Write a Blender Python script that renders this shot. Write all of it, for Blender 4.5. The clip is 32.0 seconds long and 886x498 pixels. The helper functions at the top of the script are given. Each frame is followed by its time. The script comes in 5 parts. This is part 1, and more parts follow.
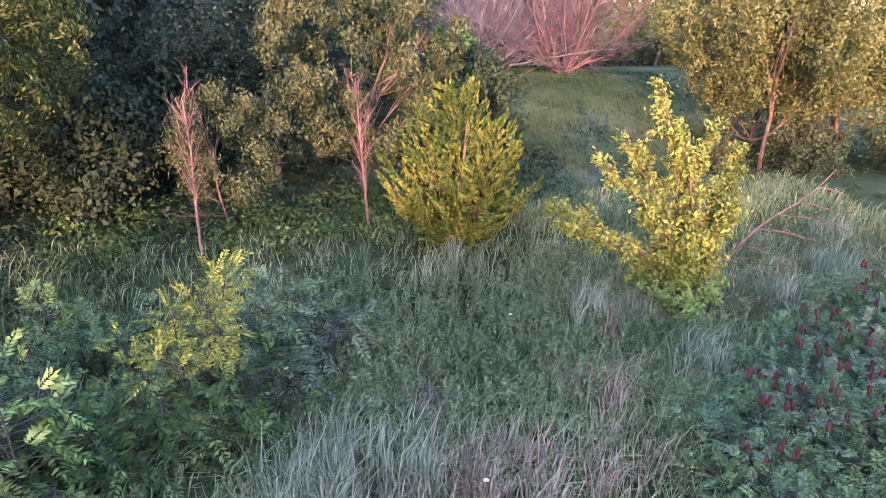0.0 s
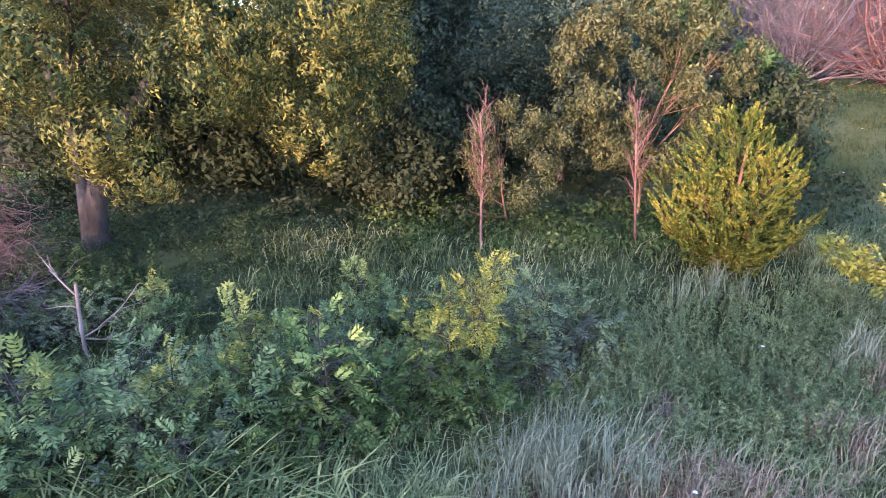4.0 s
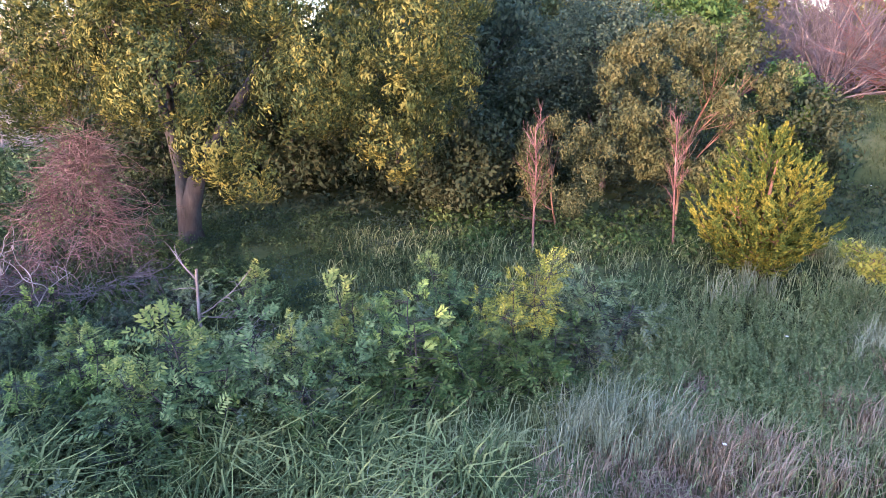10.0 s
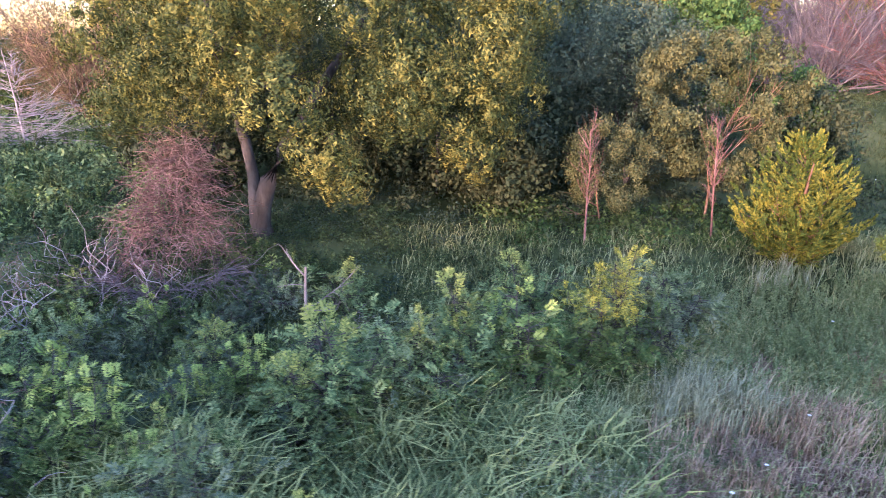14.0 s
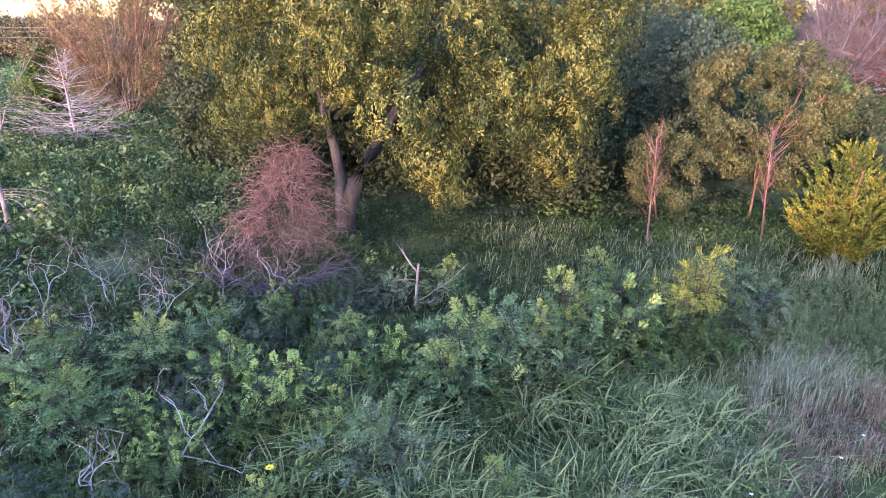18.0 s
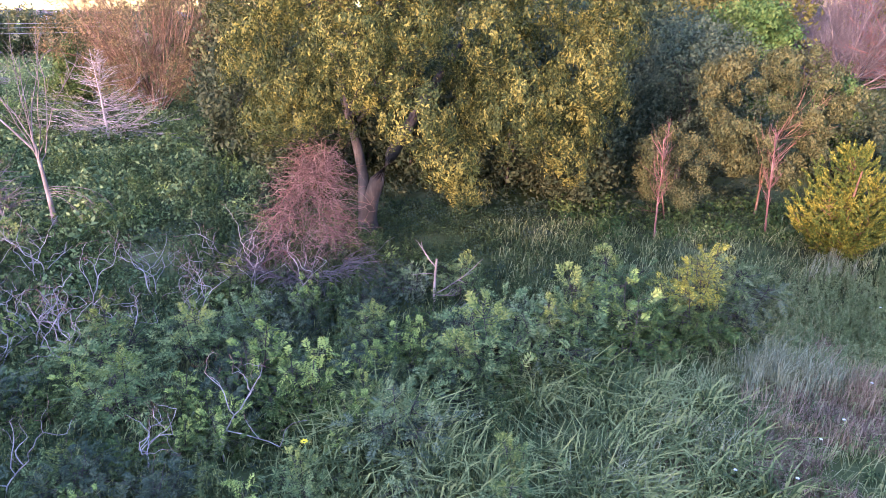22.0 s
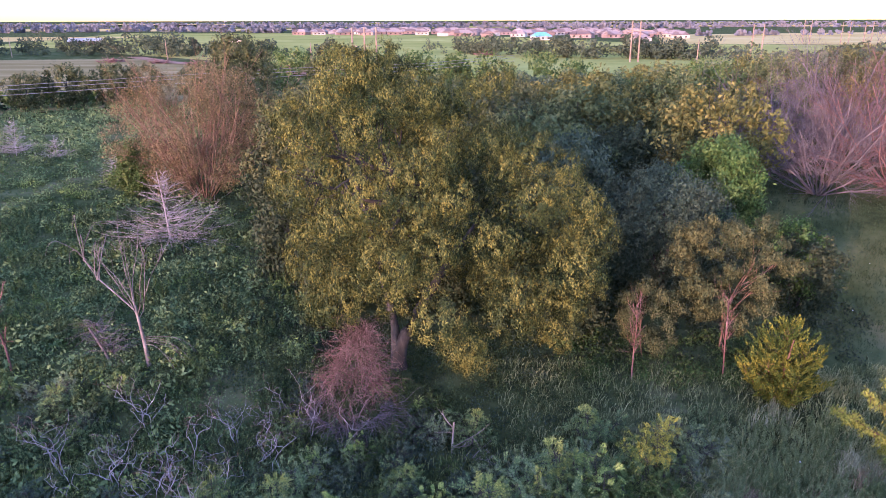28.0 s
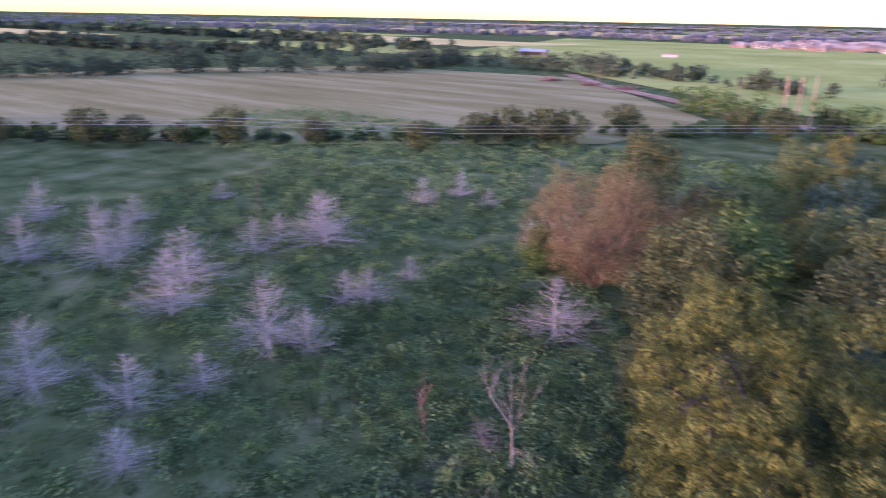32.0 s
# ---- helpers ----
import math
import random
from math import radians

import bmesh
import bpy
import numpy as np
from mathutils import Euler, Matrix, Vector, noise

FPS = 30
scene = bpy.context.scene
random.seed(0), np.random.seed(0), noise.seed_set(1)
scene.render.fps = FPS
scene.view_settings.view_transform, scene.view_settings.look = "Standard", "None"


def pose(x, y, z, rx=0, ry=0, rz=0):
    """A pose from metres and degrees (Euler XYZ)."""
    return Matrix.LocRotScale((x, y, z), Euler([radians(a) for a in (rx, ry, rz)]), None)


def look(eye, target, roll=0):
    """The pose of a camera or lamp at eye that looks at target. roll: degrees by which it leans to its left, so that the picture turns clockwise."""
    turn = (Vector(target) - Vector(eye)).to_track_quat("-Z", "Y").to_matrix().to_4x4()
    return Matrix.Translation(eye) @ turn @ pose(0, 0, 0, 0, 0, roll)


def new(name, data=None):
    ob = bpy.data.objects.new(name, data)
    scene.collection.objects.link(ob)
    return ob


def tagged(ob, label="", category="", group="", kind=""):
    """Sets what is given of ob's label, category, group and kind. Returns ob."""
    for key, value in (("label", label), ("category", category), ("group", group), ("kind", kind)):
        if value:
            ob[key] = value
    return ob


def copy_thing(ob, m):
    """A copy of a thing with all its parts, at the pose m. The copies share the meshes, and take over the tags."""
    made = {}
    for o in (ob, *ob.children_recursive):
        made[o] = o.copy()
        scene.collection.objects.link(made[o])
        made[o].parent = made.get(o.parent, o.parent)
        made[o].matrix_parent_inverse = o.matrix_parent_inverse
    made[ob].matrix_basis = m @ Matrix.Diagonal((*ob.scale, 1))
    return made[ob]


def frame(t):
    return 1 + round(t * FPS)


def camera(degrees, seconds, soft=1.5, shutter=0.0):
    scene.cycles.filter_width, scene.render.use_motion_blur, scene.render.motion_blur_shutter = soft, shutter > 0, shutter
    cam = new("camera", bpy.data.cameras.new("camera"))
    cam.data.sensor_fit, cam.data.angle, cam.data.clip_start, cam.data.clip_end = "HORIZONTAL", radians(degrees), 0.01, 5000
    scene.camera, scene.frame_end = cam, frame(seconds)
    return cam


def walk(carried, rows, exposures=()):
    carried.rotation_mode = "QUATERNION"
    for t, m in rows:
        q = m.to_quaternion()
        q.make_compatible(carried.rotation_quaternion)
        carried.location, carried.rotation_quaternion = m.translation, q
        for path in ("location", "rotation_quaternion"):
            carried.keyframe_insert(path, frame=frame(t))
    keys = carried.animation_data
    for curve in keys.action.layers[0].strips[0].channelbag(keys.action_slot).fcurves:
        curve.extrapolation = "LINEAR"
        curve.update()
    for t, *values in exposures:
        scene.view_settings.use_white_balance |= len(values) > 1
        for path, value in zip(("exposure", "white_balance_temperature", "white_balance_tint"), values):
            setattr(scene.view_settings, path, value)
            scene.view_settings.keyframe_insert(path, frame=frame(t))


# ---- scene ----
import itertools

# ---- camera ----
cam = camera(66.0, 32.0, soft=0.3, shutter=0.5)
PATH = [
    (0, (6.788, 8.528, 5.398), (10.553, 17.350, 2.569), -0.41),
    (0.5, (6.787, 8.407, 5.414), (10.489, 17.254, 2.579), -0.56),
    (1, (6.803, 8.301, 5.432), (10.293, 17.235, 2.604), -0.65),
    (1.5, (6.846, 8.195, 5.466), (9.880, 17.297, 2.650), -0.69),
    (2, (6.909, 8.063, 5.528), (9.387, 17.334, 2.714), -0.69),
    (2.5, (6.987, 7.865, 5.629), (8.707, 17.307, 2.819), -0.68),
    (3, (7.039, 7.623, 5.737), (7.938, 17.179, 2.933), -0.63),
    (3.5, (7.015, 7.387, 5.829), (7.163, 16.988, 3.038), -0.56),
    (4, (6.935, 7.275, 5.873), (6.735, 16.879, 3.095), -0.41),
    (4.5, (6.828, 7.175, 5.902), (6.493, 16.777, 3.129), -0.29),
    (6.5, (6.468, 6.581, 6.016), (6.000, 16.195, 3.304), -0.10),
    (7, (6.414, 6.394, 6.041), (5.917, 16.010, 3.344), -0.07),
    (9, (6.292, 5.642, 6.128), (5.685, 15.260, 3.458), -0.11),
    (11, (6.199, 4.822, 6.329), (5.556, 14.429, 3.627), 0.08),
    (13, (5.766, 4.085, 6.645), (5.157, 13.664, 3.839), 0.14),
    (13.5, (4.847, 3.880, 6.875), (4.410, 13.439, 3.972), 0.16),
    (14, (3.512, 3.695, 7.048), (3.358, 13.248, 4.097), 0.36),
    (14.5, (2.230, 3.510, 7.106), (2.294, 13.061, 4.143), 0.58),
    (15, (1.436, 3.235, 7.096), (1.501, 12.798, 4.175), 0.84),
    (18, (0.579, 2.086, 7.783), (0.632, 11.590, 4.673), 0.87),
    (19, (0.568, 1.879, 7.964), (0.547, 11.368, 4.808), 0.81),
    (21, (0.574, 1.228, 8.219), (0.427, 10.693, 4.995), 0.68),
    (23, (0.575, 0.565, 8.404), (0.340, 10.023, 5.164), 0.63),
    (24, (0.587, 0.205, 8.513), (0.306, 9.659, 5.264), 0.60),
    (24.5, (0.587, 0.003, 8.672), (0.293, 9.458, 5.430), 0.58),
    (26.5, (0.542, -1.513, 12.037), (0.183, 7.965, 8.868), 0.28),
    (27, (0.662, -1.857, 13.368), (0.244, 7.613, 10.186), 0.11),
    (27.5, (0.696, -2.288, 14.579), (0.243, 7.186, 11.412), -0.04),
    (28, (0.751, -2.654, 15.735), (0.268, 6.816, 12.557), -0.15),
    (29, (1.044, -3.364, 18.101), (0.480, 6.102, 14.926), -0.39),
    (30, (1.233, -4.241, 20.631), (0.633, 5.231, 17.480), -0.28),
    (30.5, (1.239, -4.639, 21.988), (0.376, 4.816, 18.848), -0.02),
    (31, (1.360, -4.931, 23.318), (-0.592, 4.362, 20.181), 0.78),
    (31.5, (1.840, -5.148, 24.597), (-1.986, 3.518, 21.392), 1.10),
    (32, (2.606, -5.248, 25.734), (-3.033, 2.359, 22.518), 1.05),
]
walk(cam, [(t, look(eye, target, roll)) for t, eye, target, roll in PATH], exposures=[(0.0, 3.89, 5790, 46), (13.0, 3.87, 5780, 44), (24.5, 3.89, 5790, 52), (27.0, 3.47, 5720, 54), (28.2, 3.19, 5720, 56), (30.0, 3.11, 5700, 58), (32.0, 3.05, 5600, 60)])

# ---- light: a low evening sun behind the camera, and the sky ----
SUN_WAY = Vector((-0.50, -0.86, 0.088)).normalized()
world = bpy.data.worlds.new("world")
scene.world = world
world.use_nodes = True
wn = world.node_tree.nodes
sky = wn.new("ShaderNodeTexSky")
sky.sky_type = "NISHITA"
sky.sun_disc = False
sky.sun_elevation = radians(5.1)
sky.air_density, sky.dust_density, sky.ozone_density = 1.0, 0.6, 2.0
sky.sun_rotation = math.atan2(SUN_WAY.x, SUN_WAY.y)
world.node_tree.links.new(sky.outputs[0], wn["Background"].inputs[0])
wn["Background"].inputs[1].default_value = 0.15
sun_data = bpy.data.lights.new("sun", "SUN")
sun_data.energy, sun_data.angle, sun_data.color = 0.86, radians(0.6), (1.0, 0.67, 0.40)
sun = new("sun", sun_data)
sun.matrix_world = look(SUN_WAY * 50, (0, 0, 0))


# ---- materials ----
def material(name, cols, scale=2.0, rough=0.8, island=0.0, bump=0.0, fine=20.0, translucent=0.0, hue=0.0, stretch=(1, 1, 1), per_object=0.0, gloss=0.12):
    """A surface of two to four colours: broad patches, fine grain, and a shift from piece to piece."""
    m = bpy.data.materials.new(name)
    m.use_nodes = True
    nt = m.node_tree
    n, l = nt.nodes, nt.links
    p = n["Principled BSDF"]
    p.inputs["Roughness"].default_value = rough
    p.inputs["Specular IOR Level"].default_value = gloss
    geo, mp = n.new("ShaderNodeNewGeometry"), n.new("ShaderNodeMapping")
    l.new(geo.outputs["Position"], mp.inputs[0])
    mp.inputs[3].default_value = stretch
    a, b = n.new("ShaderNodeTexNoise"), n.new("ShaderNodeTexNoise")
    for q, s, d in ((a, scale, 4), (b, fine, 3)):
        l.new(mp.outputs[0], q.inputs["Vector"])
        q.inputs["Scale"].default_value, q.inputs["Detail"].default_value = s, d
    add = n.new("ShaderNodeMath")
    add.operation = "MULTIPLY_ADD"
    l.new(b.outputs[0], add.inputs[0])
    add.inputs[1].default_value = 0.35
    l.new(a.outputs[0], add.inputs[2])
    last = add
    if island or per_object:
        src = geo.outputs["Random Per Island"] if island else n.new("ShaderNodeObjectInfo").outputs["Random"]
        add2 = n.new("ShaderNodeMath")
        add2.operation = "MULTIPLY_ADD"
        l.new(src, add2.inputs[0])
        add2.inputs[1].default_value = island or per_object
        l.new(add.outputs[0], add2.inputs[2])
        last = add2
    ramp = n.new("ShaderNodeValToRGB")
    lo, hi = 0.42, 0.93 + (island or per_object)
    e = ramp.color_ramp.elements
    while len(e) < len(cols):
        e.new(0.5)
    for i, c in enumerate(cols):
        e[i].position = lo + (hi - lo) * i / (len(cols) - 1)
        e[i].color = (*c, 1)
    l.new(last.outputs[0], ramp.inputs[0])
    l.new(ramp.outputs[0], p.inputs["Base Color"])
    if bump:
        bp = n.new("ShaderNodeBump")
        bp.inputs["Strength"].default_value = bump
        l.new(b.outputs[0], bp.inputs["Height"])
        l.new(bp.outputs[0], p.inputs["Normal"])
    if translucent:
        tr, mix = n.new("ShaderNodeBsdfTranslucent"), n.new("ShaderNodeMixShader")
        l.new(ramp.outputs[0], tr.inputs[0])
        mix.inputs[0].default_value = translucent
        l.new(p.outputs[0], mix.inputs[1])
        l.new(tr.outputs[0], mix.inputs[2])
        l.new(mix.outputs[0], n["Material Output"].inputs[0])
    return m


def leafy(name, dark, mid, light, scale=0.6, island=0.45, translucent=0.2):
    return material(name, (dark, mid, light), scale, 0.65, island=island, fine=6, translucent=translucent)


M = {
    "oak": leafy("oak_leaves", (0.020, 0.036, 0.013), (0.064, 0.083, 0.024), (0.205, 0.195, 0.045), 0.5, 0.42, 0.14),
    # lighter copy of the olive leaves, evening sunlight put into the colour
    "edge": leafy("sun_tinted_olive_leaves", (0.06, 0.07, 0.020), (0.125, 0.125, 0.034), (0.235, 0.21, 0.06), 0.5, 0.35),
    "olive": leafy("olive_leaves", (0.038, 0.052, 0.022), (0.078, 0.092, 0.036), (0.145, 0.148, 0.058), 0.5, 0.35),
    "green": leafy("green_leaves", (0.030, 0.060, 0.016), (0.065, 0.115, 0.030), (0.13, 0.17, 0.05)),
    "bright": leafy("bright_green_leaves", (0.033, 0.08, 0.02), (0.066, 0.13, 0.032), (0.12, 0.185, 0.052)),
    "teal": leafy("blue_green_leaves", (0.030, 0.056, 0.037), (0.055, 0.084, 0.050), (0.095, 0.125, 0.073)),
    # leaf colour taken darker to stand for the shade under the trees
    "darkleaf": leafy("shade_dark_leaves", (0.020, 0.036, 0.018), (0.040, 0.058, 0.028), (0.072, 0.085, 0.04)),
    "yellow": leafy("yellow_green_leaves", (0.09, 0.125, 0.025), (0.20, 0.225, 0.04), (0.36, 0.345, 0.06)),
    "woodgreen": leafy("woodland_green_leaves", (0.045, 0.070, 0.028), (0.092, 0.125, 0.048), (0.16, 0.18, 0.072)),
    "woodblue": leafy("woodland_blue_green_leaves", (0.040, 0.066, 0.044), (0.072, 0.105, 0.062), (0.12, 0.15, 0.088)),
    "cedar": leafy("cedar_sprays", (0.026, 0.055, 0.014), (0.08, 0.112, 0.02), (0.235, 0.22, 0.03), 0.9, 0.35),
    "rust": leafy("rust_leaves", (0.075, 0.07, 0.028), (0.155, 0.12, 0.05), (0.25, 0.175, 0.085)),
    "shrub": leafy("shrub_leaves", (0.052, 0.094, 0.038), (0.11, 0.172, 0.066), (0.20, 0.265, 0.10)),
    "greyshrub": leafy("grey_green_leaves", (0.058, 0.085, 0.048), (0.11, 0.145, 0.082), (0.18, 0.215, 0.125)),
    "vines": material("dark_dead_vines", ((0.07, 0.045, 0.040), (0.14, 0.086, 0.076), (0.25, 0.165, 0.148)), 1, 0.85, island=0.35, fine=8),
    "sprout": leafy("yellowing_leaves", (0.07, 0.11, 0.03), (0.145, 0.19, 0.05), (0.25, 0.285, 0.078)),
    "weed": leafy("weed_leaves", (0.020, 0.042, 0.016), (0.048, 0.080, 0.030), (0.095, 0.13, 0.045)),
    "grass": material("grass_blades", ((0.082, 0.102, 0.038), (0.185, 0.21, 0.08), (0.36, 0.37, 0.17)), 0.35, 0.7, island=0.5, fine=3, translucent=0.2),
    "bluegrass": material("blue_grey_grass", ((0.11, 0.125, 0.068), (0.215, 0.235, 0.135), (0.36, 0.37, 0.235)), 0.5, 0.7, island=0.5, fine=3, translucent=0.2),
    "tangrass": material("dry_tan_grass", ((0.15, 0.10, 0.06), (0.29, 0.20, 0.13), (0.44, 0.33, 0.22)), 0.5, 0.8, island=0.5, fine=3, translucent=0.2),
    "purplegrass": material("dry_purple_brown_grass", ((0.12, 0.08, 0.055), (0.225, 0.15, 0.105), (0.39, 0.285, 0.20)), 0.6, 0.8, island=0.5, fine=3, translucent=0.15),
    "longgrass": material("long_green_grass", ((0.035, 0.058, 0.022), (0.10, 0.135, 0.047), (0.28, 0.31, 0.115)), 0.5, 0.65, island=0.6, fine=3, translucent=0.2),
    "forb": leafy("fluffy_green_forbs", (0.07, 0.11, 0.04), (0.14, 0.19, 0.075), (0.22, 0.27, 0.12)),
    "bark": material("grey_brown_bark", ((0.030, 0.026, 0.023), (0.058, 0.050, 0.045), (0.105, 0.092, 0.083)), 3, 0.9, bump=0.6, fine=18, stretch=(1, 1, 0.25)),
    "redbark": material("orange_brown_bark", ((0.09, 0.052, 0.036), (0.17, 0.10, 0.065), (0.28, 0.175, 0.115)), 3, 0.9, bump=0.4, fine=18),
    "deadwood": material("weathered_dead_wood", ((0.10, 0.082, 0.074), (0.19, 0.158, 0.143), (0.31, 0.265, 0.245)), 2, 0.85, bump=0.3, fine=25, island=0.15),
    "bleached": material("bleached_conifer_wood", ((0.19, 0.158, 0.145), (0.33, 0.285, 0.265), (0.50, 0.44, 0.42)), 2, 0.85, fine=25, island=0.15),
    "palestick": material("bleached_white_sticks", ((0.15, 0.13, 0.125), (0.28, 0.25, 0.24), (0.45, 0.41, 0.40)), 2, 0.8, bump=0.3, fine=25),
    "greytwig": material("grey_violet_twigs", ((0.075, 0.062, 0.062), (0.135, 0.112, 0.110), (0.22, 0.185, 0.18)), 1, 0.85, island=0.25, fine=8),
    "rusttwig": material("rusty_upright_twigs", ((0.09, 0.055, 0.036), (0.18, 0.112, 0.07), (0.30, 0.20, 0.13)), 1, 0.85, island=0.3, fine=8),
    "lawn": material("short_lawn_grass", ((0.026, 0.042, 0.019), (0.047, 0.072, 0.031), (0.078, 0.103, 0.045)), 0.4, 0.8, island=0.4, fine=3, translucent=0.1, gloss=0.0),
    "redtwig": material("dead_red_brown_vines", ((0.09, 0.045, 0.040), (0.17, 0.09, 0.078), (0.27, 0.155, 0.135)), 1, 0.85, island=0.3, fine=8),
    "ground": material("meadow_soil", ((0.032, 0.044, 0.018), (0.062, 0.080, 0.030), (0.10, 0.115, 0.048), (0.16, 0.15, 0.085)), 0.16, 1.0, bump=0.8, fine=1.7, gloss=0.0),
    "mown": material("mown_hay_field", ((0.17, 0.135, 0.055), (0.24, 0.19, 0.085), (0.34, 0.27, 0.14)), 0.04, 0.95, fine=0.35, bump=0.3, stretch=(0.35, 2.2, 1), gloss=0.0),
    "pasture": material("green_pasture", ((0.23, 0.24, 0.065), (0.33, 0.315, 0.09), (0.46, 0.41, 0.14)), 0.012, 0.95, fine=0.12, bump=0.3, gloss=0.0),
    "tanfield": material("tan_stubble_field", ((0.42, 0.29, 0.10), (0.58, 0.41, 0.16), (0.66, 0.49, 0.23)), 0.012, 0.95, fine=0.12, gloss=0.0),
    "dirt": material("red_dirt_track", ((0.20, 0.11, 0.075), (0.32, 0.19, 0.13), (0.42, 0.28, 0.20)), 0.2, 0.95, fine=2, bump=0.3, gloss=0.0),
    "farwood": material("distant_woods", ((0.035, 0.050, 0.036), (0.060, 0.080, 0.052), (0.10, 0.12, 0.07)), 0.02, 0.95, fine=0.3, island=0.2, gloss=0.0),
    # distance haze is mixed into this pale blue-grey wood colour
    "horizon": material("haze_tinted_woods", ((0.13, 0.14, 0.17), (0.175, 0.18, 0.205), (0.22, 0.22, 0.235)), 0.004, 0.95, fine=0.1, island=0.12, gloss=0.0),
    "lime": leafy("lime_green_leaves", (0.085, 0.14, 0.035), (0.175, 0.25, 0.06), (0.30, 0.37, 0.095)),
    "brick": material("red_brick_wall", ((0.17, 0.115, 0.10), (0.25, 0.17, 0.145), (0.33, 0.24, 0.21)), 0.1, 0.9, per_object=0.4),
    "roof": material("brown_shingle_roof", ((0.12, 0.085, 0.075), (0.20, 0.145, 0.125), (0.30, 0.24, 0.21)), 0.1, 0.9, per_object=0.5),
    "white": material("pale_tan_siding", ((0.34, 0.29, 0.25), (0.48, 0.43, 0.38)), 0.5, 0.7),
    "blue": material("blue_tarpaulin", ((0.10, 0.35, 0.55), (0.20, 0.50, 0.70)), 0.5, 0.5),
    "metal": material("pale_metal_roof", ((0.45, 0.47, 0.5), (0.62, 0.64, 0.66)), 0.3, 0.45),
    "pane": material("dark_window_glass", ((0.02, 0.02, 0.025), (0.05, 0.05, 0.06)), 0.5, 0.15),
    "pole": material("weathered_pole_timber", ((0.22, 0.15, 0.11), (0.34, 0.24, 0.18)), 0.5, 0.85),
    "wire": material("grey_wire", ((0.2, 0.19, 0.19), (0.3, 0.29, 0.29)), 0.5, 0.5),
    "petal": material("yellow_petals", ((0.7, 0.5, 0.02), (0.85, 0.68, 0.05)), 5, 0.6),
    "whitepetal": material("white_petals", ((0.65, 0.65, 0.6), (0.8, 0.8, 0.78)), 5, 0.6),
    "sumac": material("dark_red_seed_heads", ((0.06, 0.022, 0.018), (0.12, 0.038, 0.03)), 5, 0.8),
}
rng = np.random.default_rng(7)


# ---- mesh helpers ----
def mesh_quads(name, verts, quads, mat, smooth=False):
    verts, quads = np.asarray(verts, np.float32), np.asarray(quads, np.int32)
    me = bpy.data.meshes.new(name)
    k = quads.shape[1]
    me.vertices.add(len(verts))
    me.vertices.foreach_set("co", verts.ravel())
    me.loops.add(quads.size)
    me.loops.foreach_set("vertex_index", quads.ravel())
    me.polygons.add(len(quads))
    me.polygons.foreach_set("loop_start", np.arange(0, quads.size, k, dtype=np.int32))
    me.update(calc_edges=True)
    if smooth:
        me.polygons.foreach_set("use_smooth", np.ones(len(quads), bool))
    me.materials.append(mat)
    return me


def part(name, me, parent, label="", kind=""):
    ob = new(name, me)
    ob.parent = parent
    return tagged(ob, label, kind=kind)


def thing(name, label, category, group="", kind="", me=None):
    return tagged(new(name, me), label, category, group, kind)


def unit(v):
    return v / np.maximum(np.linalg.norm(v, axis=-1, keepdims=True), 1e-9)


def leaf_quads(centres, out, size, droop=0.3, aspect=0.55, spread=0.8):
    """Pointed leaves at the given places, turned roughly outwards and hanging a little; four corners each, bent along the middle."""
    n = len(centres)
    nor = unit(out + rng.normal(0, spread * 0.75, (n, 3)))
    way = rng.normal(0, 1, (n, 3)) + out * 0.4 + np.array((0, 0, -droop * 1.5))
    way = unit(way - nor * (way * nor).sum(1, keepdims=True))
    side = np.cross(nor, way)
    s = (size * rng.uniform(0.6, 1.35, n))[:, None]
    a = centres - way * s * 0.5
    b = centres + way * s * 0.5 - nor * s * 0.12
    c = centres + side * s * aspect * 0.5 + nor * s * 0.08
    d = centres - side * s * aspect * 0.5 + nor * s * 0.08
    v = np.stack([a, c, b, d], 1).reshape(-1, 3)
    return v, np.arange(n * 4).reshape(n, 4)


def needles(points, ways, size, width=0.22):
    """Narrow scale-leaved tips that lie along their ways, each turned about it at random."""
    n = len(points)
    w = unit(ways)
    side = unit(np.cross(w, rng.normal(0, 1, (n, 3))))
    s = (size * rng.uniform(0.6, 1.4, n))[:, None]
    v = np.stack([points - w * s * 0.5, points + side * s * width, points + w * s * 0.5, points - side * s * width], 1).reshape(-1, 3)
    return v, np.arange(n * 4).reshape(n, 4)


def pinnate(points, ways, length, pairs=6, leaf=0.1, width=0.36):
    """Feathered sprays: narrow leaflets in pairs along each twig, and one at its tip."""
    n = len(points)
    w = unit(ways)
    up = unit(np.array((0, 0, 1.0)) + rng.normal(0, 0.35, (n, 3)))
    sd = unit(np.cross(w, up))
    up = np.cross(sd, w)
    ln = (length * rng.uniform(0.7, 1.3, n))[:, None]
    vs = []
    for j in range(pairs * 2 + 1):
        u = (j // 2 + 1) / pairs
        s = 0.0 if j == pairs * 2 else (1.0 if j % 2 else -1.0)
        d = unit(w * (0.55 if s else 1.0) + sd * s * 0.9 - up * 0.15 + rng.normal(0, 0.14, (n, 3)))
        base = points + w * ln * min(u, 1.0) - np.array((0, 0, 0.06)) * u * u
        size = leaf * rng.uniform(0.75, 1.2, (n, 1)) * (1.1 - 0.35 * abs(u - 0.55))
        q = unit(np.cross(d, up)) * size * width * 0.5
        vs.append(np.stack([base, base + d * size * 0.45 + q, base + d * size - up * size * 0.12, base + d * size * 0.45 - q], 1))
    v = np.concatenate(vs).reshape(-1, 3)
    return v, np.arange(len(v)).reshape(-1, 4)


